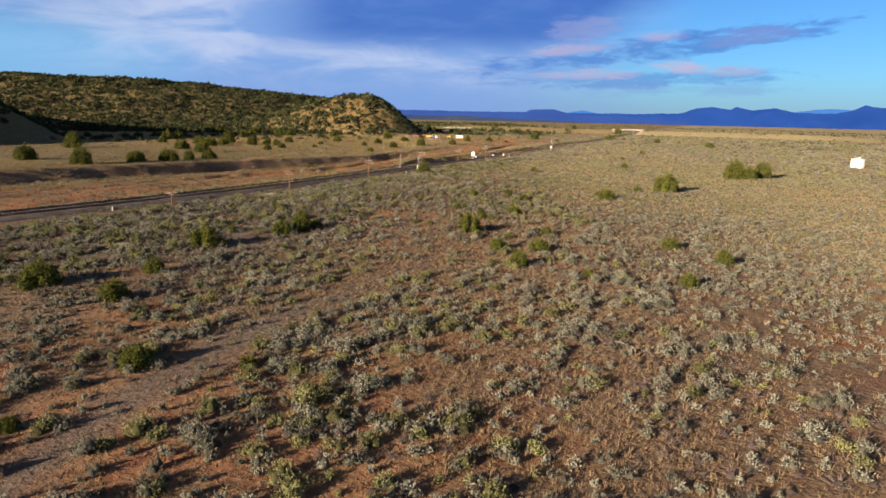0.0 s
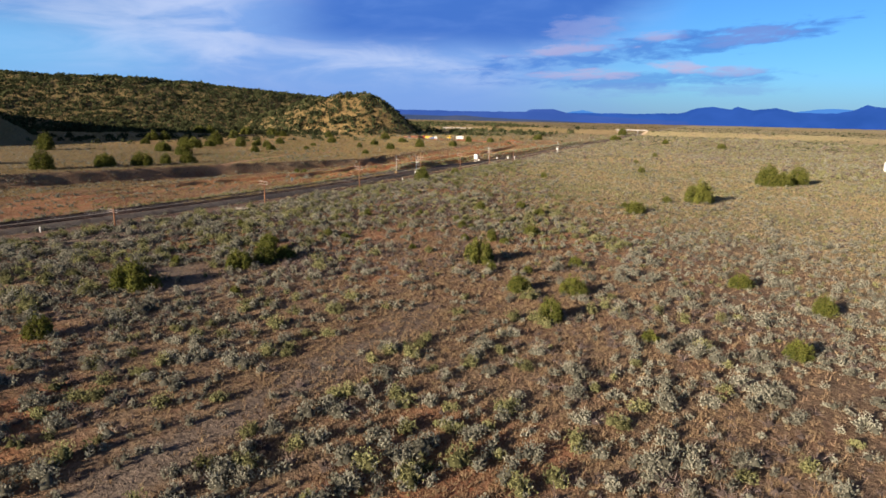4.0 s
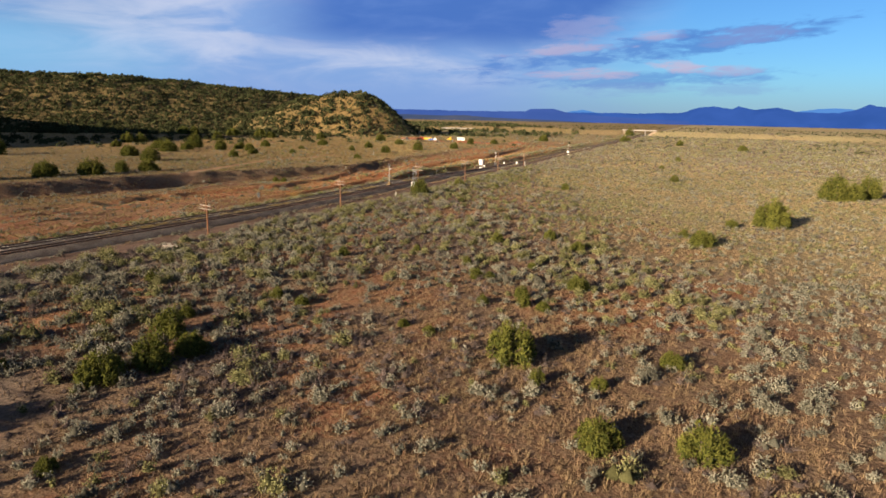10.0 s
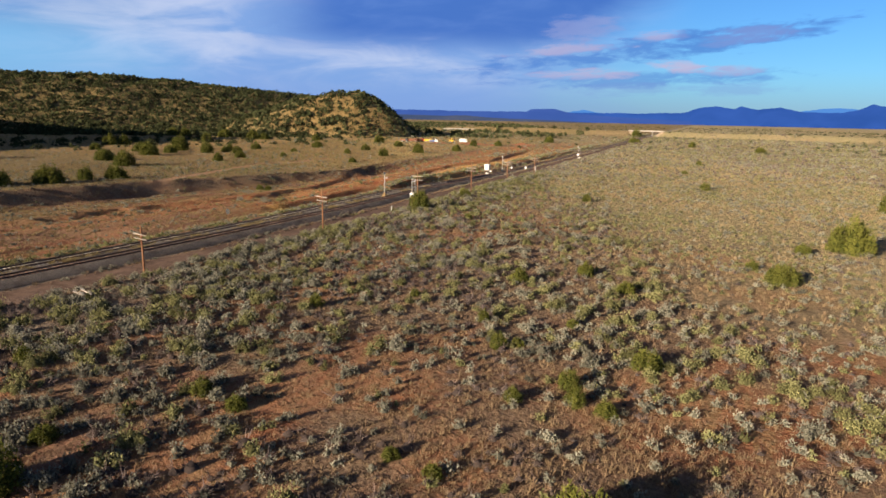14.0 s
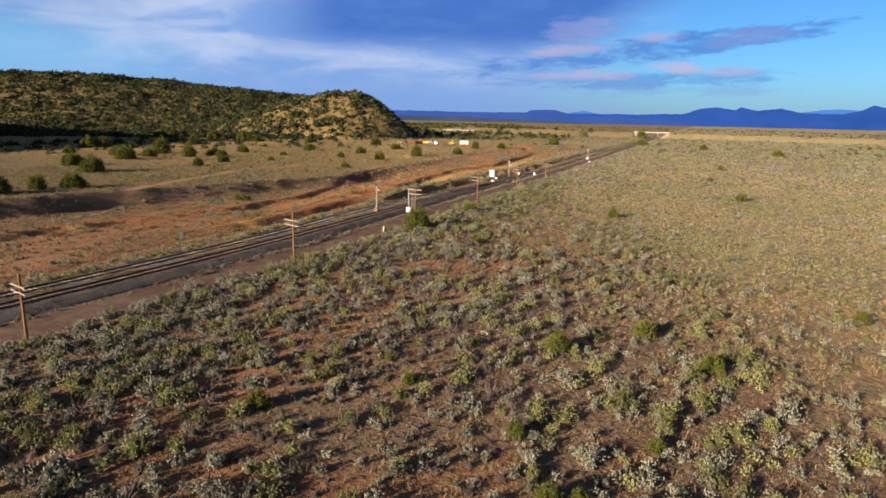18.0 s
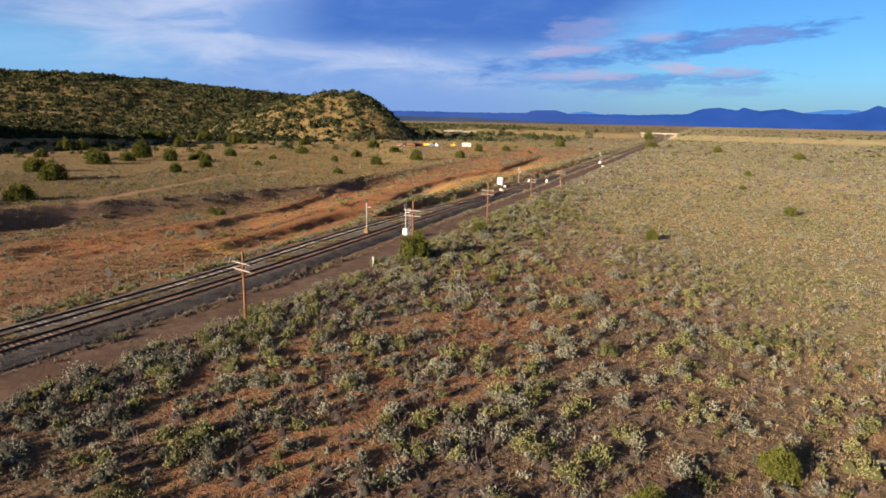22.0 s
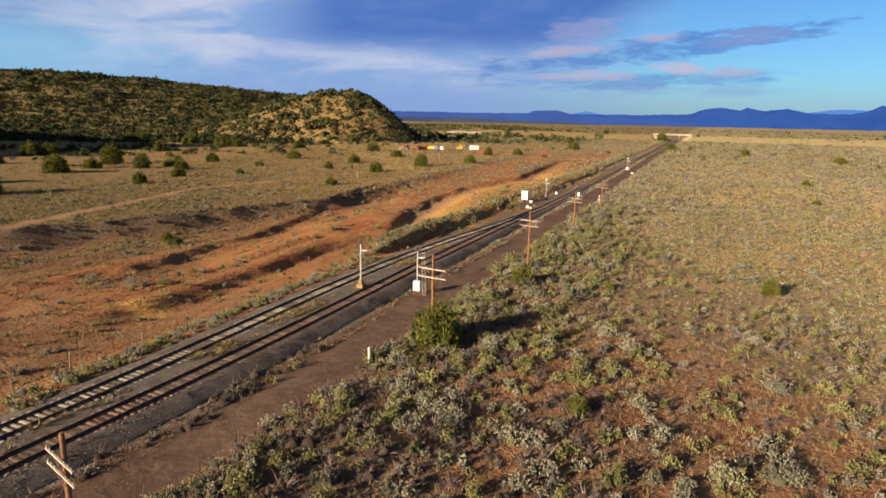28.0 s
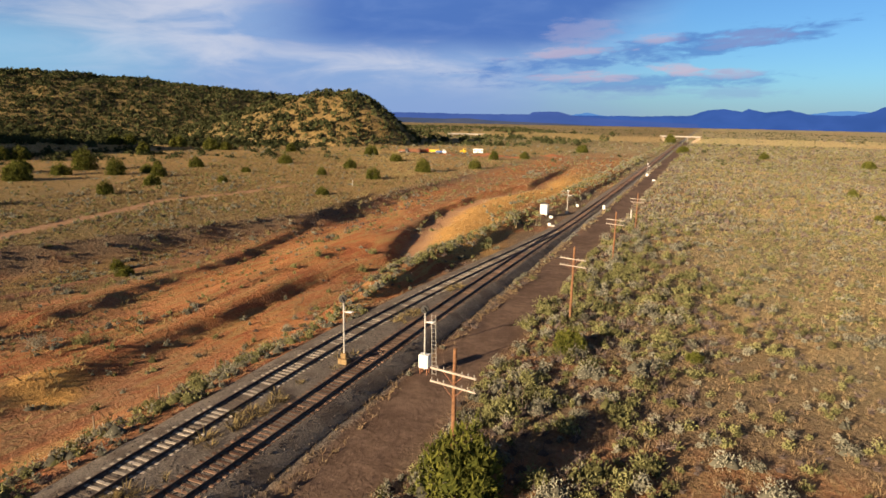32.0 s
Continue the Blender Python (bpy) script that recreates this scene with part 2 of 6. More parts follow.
def hill_z(x, y):
    r, a = along(x, y)
    r = r + 9 * vnoise(x / 60, y / 60)
    # the long ridge, dropping to the north
    crest = 40 + 20 * smooth(-r, 140, 420) + 2.0 * vnoise(r / 45, 0.5) + 8 * smooth(-r, 420, 900)
    foot = 765 - 0.54 * np.clip(-r - 30, 0, 420) + 6 * vnoise(r / 38, 4.4)
    ridge = crest * smooth(a, foot, foot + 190 + 60 * smooth(-r, 150, 500)) * smooth(-r, 62, 150) * smooth(a, 1250, 1000)
    # the rounded nose at its end, steep to the north
    u, v = r + 93, a - 712
    d2 = np.sqrt((u / np.where(u > 0, 68, 150)) ** 2 + (v / 96) ** 2)
    nose = 43 * np.clip(1 - d2 ** 1.7, 0, 1)
    # a spur that comes nearer on the west
    s = np.clip(-0.667 * (r + 388) + 0.745 * (a - 365), 0, 270)
    d3 = np.hypot(r + 388 + 0.667 * s, a - 365 - 0.745 * s)
    spur = (86 - 0.14 * s) * np.clip(1.1 - np.sqrt(d3 * d3 + 225) / 128, 0, 1)
    h = np.maximum(np.maximum(ridge, nose), spur)
    gull = 1 - 0.10 * np.abs(vnoise(r / 16, a / 50)) - 0.05 * np.abs(vnoise(r / 6, a / 14))
    return h * gull


def ground_z(x, y):
    x, y = np.asarray(x, float), np.asarray(y, float)
    d = x - track_x(y)
    near = smooth(np.hypot(x + 60, y - 200), 1500, 500)
    z = 0.35 + 0.45 * vnoise(x / 75, y / 75) + near * (0.16 * vnoise(x / 13, y / 13) + 0.06 * vnoise(x / 4, y / 4))
    west = smooth(-d, 8.5, 18)
    # red flats between tracks and bank, and the higher grass flat beyond
    floor = -4.6 + 2.3 * smooth(x - bank_x(y), 7, 34) + 0.6 * smooth(y, 280, 420) + 0.35 * vnoise(x / 22, y / 30) + 0.75 * np.abs(vnoise(x / 6, y / 34))
    b = x - bank_x(y)
    flat = -0.1 + 1.1 * smooth(y, 310, 480) + 0.25 * vnoise(x / 40, y / 40)
    wide = 3.6 + 1.2 * smooth(y, 205, 262)
    drop = 0.93 * np.clip((b + 0.4) / wide, 0, 1) + 0.07 * smooth(b, 3, 12)
    reach = smooth(y, 430, 270) * (0.62 + 0.38 * smooth(y, 285, 215))
    low = flat + (floor - flat) * drop * reach + (1 - reach) * (-0.9) * smooth(b, -60, 20)
    # second, lower scar
    s = x - step_x(y)
    low = low - (0.95 + 0.35 * vnoise(y / 17, 2.9)) * smooth(s, -0.7, 0.9) * smooth(y, 130, 170) * smooth(y, 345, 300) * smooth(s, 17, 4)
    s = x - step_x(y) - 9 - 3 * vnoise(y / 15, 1.1)
    low = low - 0.5 * smooth(s, -0.5, 0.6) * smooth(vnoise(y / 21, 5.5), -0.1, 0.4) * smooth(s, 8, 2) * smooth(y, 345, 300)
    # the dry wash with its steep shaded wall
    g = x - gully_x(y)
    open_wash = (0.62 * smooth(y, 160, 200) + 0.38 * smooth(y, 244, 266)) * smooth(y, 500, 430)
    wash = np.where(g < 0, -1.2 * smooth(g, -1.8, 0.2), -1.2 * smooth(g, 9, 1.5)) + 0.5 * smooth(g, 6, 12) * smooth(g, 24, 12)
    low = low + wash * open_wash
    z = z * (1 - west) + low * west
    z = z + 0.6 * smooth(d, 8.5, 12) * smooth(d, 70, 25) * smooth(y, 60, 110) * smooth(y, 330, 240)
    # formation of the tracks, dirt road beside it
    line = np.abs(d + berm_off(y))
    lift = smooth(line, 3.5, 1.1) * smooth(y, 214, 234) * smooth(y, 520, 430)
    z = z + np.maximum(rail_z(y) + 0.65 + 0.25 * vnoise(y / 6, 2.1) - z, 0) * lift
    bed = rail_z(y) - 0.62
    span = np.minimum(smooth(d, 3.0, 1.6), smooth(d, -11.5 + 0.35 * (4.8 - siding_gap(y)) + 2.3 * smooth(y, 214, 234), -8.2 + 0.35 * (4.8 - siding_gap(y)) + 0.3 * smooth(y, 214, 234)))
    z = z * (1 - span) + bed * span
    road = smooth(d, 1.9, 3.2) * smooth(d, 12.0, 9.4)
    road_z = 0.55 - 0.45 * smooth(y, 215, 330) + 0.05 * vnoise(x / 2.2, y / 9)
    z = z * (1 - road) + road_z * road
    dam = 6.2 * smooth(np.abs(y - 915), 22, 6) * smooth(np.abs(d), 14, 22) * smooth(np.abs(d), 420, 200)
    z = z + hill_z(x, y) + dam
    return z


def npmesh(name, V, F):
    """A mesh from an array of corners and an array of equal-sided faces."""
    V, F = np.asarray(V, np.float32), np.asarray(F, np.int32)
    me = bpy.data.meshes.new(name)
    me.vertices.add(len(V))
    me.vertices.foreach_set("co", V.ravel())
    n, k = F.shape
    me.loops.add(n * k)
    me.loops.foreach_set("vertex_index", F.ravel())
    me.polygons.add(n)
    me.polygons.foreach_set("loop_start", np.arange(0, n * k, k, dtype=np.int32))
    me.polygons.foreach_set("loop_total", np.full(n, k, np.int32))
    me.update(calc_edges=True)
    return me


def grid_faces(nx, ny):
    i = np.arange((nx - 1) * (ny - 1))
    a = (i // (ny - 1)) * ny + i % (ny - 1)
    return np.stack([a, a + ny, a + ny + 1, a + 1], 1)


def attribute(me, name, values):
    me.attributes.new(name, "FLOAT", "POINT").data.foreach_set("value", np.asarray(values, np.float32))


def part(name, data, material, parent=None, label=""):
    """One mesh object from a bmesh or a mesh, under a thing or a part."""
    if isinstance(data, bmesh.types.BMesh):
        me = bpy.data.meshes.new(name)
        data.to_mesh(me)
        data.free()
    else:
        me = data
    if not me.materials:
        me.materials.append(material)
    ob = new(name, me)
    if parent is not None:
        ob.parent = parent
    return tagged(ob, label)


def box(bm, x0, x1, y0, y1, z0, z1, bevel=0.0):
    r = bmesh.ops.create_cube(bm, size=1)["verts"]
    for v in r:
        v.co = Vector(((x0 + x1) / 2 + v.co.x * (x1 - x0), (y0 + y1) / 2 + v.co.y * (y1 - y0), (z0 + z1) / 2 + v.co.z * (z1 - z0)))
    if bevel:
        edges = {e for v in r for e in v.link_edges}
        bmesh.ops.bevel(bm, geom=list(edges), offset=bevel, segments=1, affect="EDGES")
    return bm


def tube(bm, p0, p1, r0, r1=None, n=10):
    """A capped, tapered round bar from p0 to p1."""
    p0, p1 = Vector(p0), Vector(p1)
    m = (p1 - p0).to_track_quat("Z", "Y").to_matrix().to_4x4()
    m = Matrix.Translation((p0 + p1) / 2) @ m
    bmesh.ops.create_cone(bm, cap_ends=True, segments=n, radius1=r0, radius2=r0 if r1 is None else r1, depth=(p1 - p0).length, matrix=m)
    return bm


def fresh():
    return bmesh.new()


def empty(name, x, y, z=None, turn=0.0):
    ob = new(name)
    ob.matrix_basis = pose(x, y, float(ground_z(x, y)) if z is None else z, 0, 0, turn)
    return ob


# ---------------------------------------------------------------- materials
def material(name, build):
    m = bpy.data.materials.new(name)
    m.use_nodes = True
    T = Tree(m.node_tree)
    surface = build(T)
    T.node("ShaderNodeOutputMaterial", None, Surface=surface)
    return m


def principled(T, colour, rough=0.85, metal=0.0, bump=None, strength=0.3, distance=0.05, specular=0.3):
    n = T.node("ShaderNodeBsdfPrincipled", None, Roughness=rough, Metallic=metal)
    T.plug(n, "Base Color", colour if isinstance(colour, bpy.types.NodeSocket) else (*colour, 1))
    n.inputs["Specular IOR Level"].default_value = specular
    if bump is not None:
        b = T.node("ShaderNodeBump", None, Height=bump, Strength=strength, Distance=distance)
        T.plug(n, "Normal", b.outputs[0])
    return n.outputs[0]


def simple(name, c0, c1, scale=6.0, rough=0.8, metal=0.0, bump=0.2, distance=0.01, specular=0.3):
    def build(T):
        at = T.node("ShaderNodeTexCoord").outputs["Object"]
        n = T.noise(at, scale, 6, 0.6)
        big = T.noise(at, scale * 0.17, 3)
        f = T.math("ADD", T.math("MULTIPLY", n, 0.65), T.math("MULTIPLY", big, 0.35))
        return principled(T, T.mix(T.step(f, 0.35, 0.65), c0, c1), rough, metal, n, bump, distance, specular)
    return material(name, build)


def leafy(name, dark, light, soft=0.22, grain=9.0):
    """Foliage: varies from plant to plant by the 'hue' of the plant, from leaf to leaf, and with a fine grain."""
    def build(T):
        hue = T.node("ShaderNodeAttribute", {"attribute_name": "hue"}).outputs["Fac"]
        geo = T.node("ShaderNodeNewGeometry")
        n = T.noise(geo.outputs["Position"], grain, 3, 0.7)
        f = T.math("ADD", T.math("MULTIPLY", hue, 0.72), T.math("MULTIPLY", geo.outputs["Random Per Island"], 0.16))
        f = T.math("ADD", f, T.math("MULTIPLY", T.step(n, 0.35, 0.65), 0.14))
        c = T.mix(f, dark, light)
        d = T.node("ShaderNodeBsdfDiffuse", None, Color=c, Roughness=0.6)
        t = T.node("ShaderNodeBsdfTranslucent", None, Color=c)
        m = T.node("ShaderNodeMixShader", None, Fac=soft)
        T.plug(m, "i1", d.outputs[0])
        T.plug(m, "i2", t.outputs[0])
        return m.outputs[0]
    return material(name, build)


def ground_build(T):
    at = T.node("ShaderNodeNewGeometry").outputs["Position"]
    get = lambda name: T.node("ShaderNodeAttribute", {"attribute_name": name}).outputs["Fac"]
    big, mid = T.noise(at, 0.018, 5, 0.6), T.noise(at, 0.11, 6, 0.65)
    fine, grit = T.noise(at, 1.1, 6, 0.7), T.noise(at, 7.0, 4, 0.7)
    tuft = T.step(T.noise(at, 1.7, 4, 0.62), 0.40, 0.62)
    speck = T.step(T.noise(at, 4.2, 4, 0.7), 0.42, 0.60)
    tuft = T.math("MULTIPLY", tuft, T.math("ADD", 0.35, T.math("MULTIPLY", speck, 0.65)))
    soil = T.mix(T.step(mid, 0.38, 0.62), (0.175, 0.082, 0.048), (0.225, 0.122, 0.076))
    litter = T.noise(at, 3.2, 5, 0.75)
    soil = T.mix(T.math("MULTIPLY", T.step(fine, 0.4, 0.7), 0.6), soil, (0.235, 0.160, 0.112))
    soil = T.mix(T.math("MULTIPLY", T.step(litter, 0.52, 0.68), 0.75), soil, (0.112, 0.076, 0.050))
    soil = T.mix(T.math("MULTIPLY", tuft, 0.6), soil, (0.235, 0.165, 0.108))
    red = T.mix(T.step(mid, 0.36, 0.64), (0.345, 0.106, 0.044), (0.510, 0.205, 0.078))
    red = T.mix(T.math("MULTIPLY", T.step(fine, 0.45, 0.75), 0.5), red, (0.37, 0.20, 0.078))
    # short dry grass and low scrub, too small and far to stand up
    sward = T.mix(T.step(big, 0.4, 0.6), (0.520, 0.425, 0.220), (0.470, 0.415, 0.205))
    sward = T.mix(T.step(fine, 0.48, 0.66), sward, (0.090, 0.085, 0.038))
    cover = T.math("MULTIPLY", get("grass"), T.step(T.math("ADD", mid, T.math("MULTIPLY", fine, 0.5)), 0.46, 0.80))
    straw = T.mix(T.step(litter, 0.40, 0.58), (0.255, 0.182, 0.116), (0.118, 0.082, 0.055))
    long = T.node("ShaderNodeVectorMath", None, i0=at, i1=(0.30, 0.045, 0.2)).outputs[0]
    long.node.operation = "MULTIPLY"
    streak = T.noise(long, 2.6, 7, 0.7, 0.4)
    red = T.mix(T.math("MULTIPLY", T.step(streak, 0.48, 0.60), 0.85), red, (0.37, 0.215, 0.080))
    red = T.mix(T.math("MULTIPLY", T.step(streak, 0.46, 0.34), 0.7), red, (0.165, 0.060, 0.028))
    red = T.mix(T.math("MULTIPLY", T.step(litter, 0.54, 0.70), 0.6), red, (0.115, 0.055, 0.026))
    red = T.mix(T.math("MULTIPLY", T.math("MULTIPLY", tuft, T.step(streak, 0.44, 0.60)), 0.7), red, (0.400, 0.285, 0.115))
    c = T.mix(get("red"), soil, red)
    c = T.mix(T.math("MULTIPLY", cover, 0.9), c, straw)
    c = T.mix(T.math("MULTIPLY", get("sward"), 0.8), c, sward)
    khaki = T.mix(T.step(fine, 0.40, 0.62), (0.235, 0.165, 0.066), (0.090, 0.078, 0.034))
    gold = T.mix(T.step(fine, 0.42, 0.66), (0.580, 0.325, 0.105), (0.400, 0.225, 0.075))
    c = T.mix(get("olive"), c, T.mix(get("gold"), khaki, gold))
    c = T.mix(get("trail"), c, T.mix(T.step(fine, 0.35, 0.65), (0.330, 0.180, 0.105), (0.400, 0.240, 0.150)))
    c = T.mix(T.math("MULTIPLY", get("bare"), 0.85), c, T.mix(T.step(litter, 0.40, 0.62), (0.195, 0.150, 0.118), (0.105, 0.082, 0.066)))
    dirt = T.mix(T.step(T.math("ADD", T.math("MULTIPLY", fine, 0.5), T.math("MULTIPLY", mid, 0.5)), 0.42, 0.6), (0.108, 0.068, 0.050), (0.178, 0.116, 0.084))
    c = T.mix(get("road"), c, dirt)
    gravel = T.mix(T.step(grit, 0.35, 0.65), (0.075, 0.070, 0.068), (0.26, 0.24, 0.22))
    c = T.mix(get("gravel"), c, gravel)
    worn = T.math("SUBTRACT", 1.0, T.math("MAXIMUM", get("road"), T.math("MAXIMUM", get("trail"), get("gravel"))))
    h = T.math("ADD", T.math("MULTIPLY", fine, 0.6), T.math("MULTIPLY", litter, 0.4))
    h = T.math("ADD", h, T.math("MULTIPLY", T.math("MULTIPLY", tuft, 0.75), worn))
    return principled(T, c, 0.95, 0.0, h, 0.8, 0.20, 0.1)


M_GROUND = material("desert_soil", ground_build)
M_SAGE = leafy("silver_sage_leaves", (0.050, 0.047, 0.036), (0.365, 0.345, 0.262))
M_RABBIT = leafy("yellow_green_leaves", (0.048, 0.047, 0.020), (0.330, 0.314, 0.140))
M_GRASS = leafy("dry_grass", (0.205, 0.126, 0.085), (0.365, 0.282, 0.148), 0.18, 3.0)
M_GOLD = leafy("golden_bunch_grass", (0.155, 0.112, 0.055), (0.460, 0.355, 0.165), 0.18, 3.0)
M_DARK = leafy("mauve_dead_twigs", (0.045, 0.034, 0.030), (0.240, 0.182, 0.162), 0.05)
M_JUNIPER = leafy("juniper_leaves", (0.036, 0.045, 0.012), (0.172, 0.168, 0.036), 0.12)
M_WOODS = leafy("far_juniper_leaves", (0.024, 0.029, 0.014), (0.094, 0.100, 0.044), 0.1, 1.2)
M_BARK = simple("juniper_bark", (0.10, 0.070, 0.050), (0.21, 0.16, 0.12), 18)
M_STEEL = simple("worn_rail_steel", (0.045, 0.026, 0.020), (0.11, 0.07, 0.055), 9, 0.6, 0.3, 0.2, 0.004)
def sleeper_wood(name, dark, light, share):
    """Weathered sleepers: some bleached, most dark."""
    def build(T):
        at = T.node("ShaderNodeTexCoord").outputs["Object"]
        long = T.node("ShaderNodeVectorMath", None, i0=at, i1=(1.0, 9.0, 9.0)).outputs[0]
        long.node.operation = "MULTIPLY"
        n = T.noise(long, 3.0, 6, 0.65)
        each = T.math("ADD", T.node("ShaderNodeObjectInfo").outputs["Random"], T.node("ShaderNodeNewGeometry").outputs["Random Per Island"])
        each = T.math("FRACT", T.math("MULTIPLY", each, 3.77))
        f = T.math("ADD", T.math("MULTIPLY", T.step(each, 0.8 - share, 1.1 - share), 0.65), T.math("MULTIPLY", T.step(n, 0.35, 0.65), 0.35))
        return principled(T, T.mix(f, dark, light), 0.9, 0, n, 0.4, 0.01, 0.2)
    return material(name, build)


M_TIE = sleeper_wood("grey_sleeper_wood", (0.085, 0.058, 0.045), (0.50, 0.43, 0.36), 0.45)
M_TIE_DARK = sleeper_wood("tarred_sleeper_wood", (0.075, 0.038, 0.026), (0.29, 0.175, 0.120), 0.35)
M_POLE = simple("weathered_orange_pole_wood", (0.115, 0.052, 0.026), (0.25, 0.120, 0.058), 7, 0.85, 0, 0.4, 0.008)
M_ARM = simple("bleached_arm_wood", (0.25, 0.20, 0.165), (0.45, 0.38, 0.32), 8, 0.85)
M_GLASS = simple("insulator_porcelain", (0.20, 0.18, 0.155), (0.38, 0.35, 0.31), 9, 0.25, 0, 0.05)
M_WHITE = simple("white_painted_steel", (0.70, 0.68, 0.65), (0.84, 0.83, 0.80), 3, 0.45, 0, 0.05)
M_SILVER = simple("aluminium_paint", (0.36, 0.34, 0.31), (0.52, 0.49, 0.45), 5, 0.5, 0.35, 0.05)
M_BLACK = simple("black_painted_steel", (0.015, 0.015, 0.016), (0.045, 0.042, 0.04), 6, 0.6, 0, 0.1)
M_YELLOW = simple("ochre_painted_concrete", (0.16, 0.100, 0.045), (0.27, 0.18, 0.085), 5, 0.8)
M_CONCRETE = simple("pale_concrete", (0.25, 0.22, 0.19), (0.37, 0.33, 0.285), 2, 0.85)
M_SLOPE = simple("pale_earth_slope", (0.24, 0.175, 0.115), (0.34, 0.26, 0.18), 0.5, 0.9)
M_RUST = simple("rusted_steel", (0.14, 0.055, 0.03), (0.30, 0.13, 0.07), 8, 0.85)
M_POST = simple("split_post_wood", (0.13, 0.09, 0.06), (0.27, 0.20, 0.14), 9, 0.9)
M_MACHINE = simple("yellow_machine_paint", (0.62, 0.38, 0.03), (0.80, 0.52, 0.06), 2, 0.5)
M_REDPAINT = simple("red_painted_steel", (0.42, 0.05, 0.03), (0.60, 0.10, 0.06), 3, 0.5)
M_BLUEPAINT = simple("blue_painted_steel", (0.05, 0.09, 0.30), (0.09, 0.16, 0.42), 3, 0.5)
M_RUBBER = simple("black_rubber", (0.02, 0.02, 0.02), (0.05, 0.045, 0.04), 6, 0.9)
M_PANE = simple("dark_window_glass", (0.02, 0.025, 0.03), (0.05, 0.06, 0.07), 1, 0.1, 0, 0.0, 0.001, 0.5)


def haze_glow(low, high):
    """Ranges so far off that only the blue of the air is left of them: haze painted as a glowing colour."""
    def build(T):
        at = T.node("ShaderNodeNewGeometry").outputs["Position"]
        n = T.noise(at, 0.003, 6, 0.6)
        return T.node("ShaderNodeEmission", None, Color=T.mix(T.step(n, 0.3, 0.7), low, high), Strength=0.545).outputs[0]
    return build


# haze is put into these colours, and they glow instead of taking sunlight
M_FAR = material("haze_blue_far_mountains", haze_glow((0.025, 0.074, 0.275), (0.034, 0.092, 0.330)))
M_FARTHER = material("haze_pale_farther_mountains", haze_glow((0.066, 0.190, 0.470), (0.075, 0.205, 0.500)))
M_MESA = material("haze_blue_grey_mesa", haze_glow((0.038, 0.080, 0.270), (0.048, 0.094, 0.305)))
M_LOWHILL = material("hazy_low_hills", haze_glow((0.042, 0.062, 0.118), (0.085, 0.090, 0.125)))


# ---------------------------------------------------------------- ground
def lines(*spans):
    """Grid lines from (start, end, step) spans, joined."""
    out = []
    for a, b, s in spans:
        out.extend(np.arange(a, b, s))
    return out


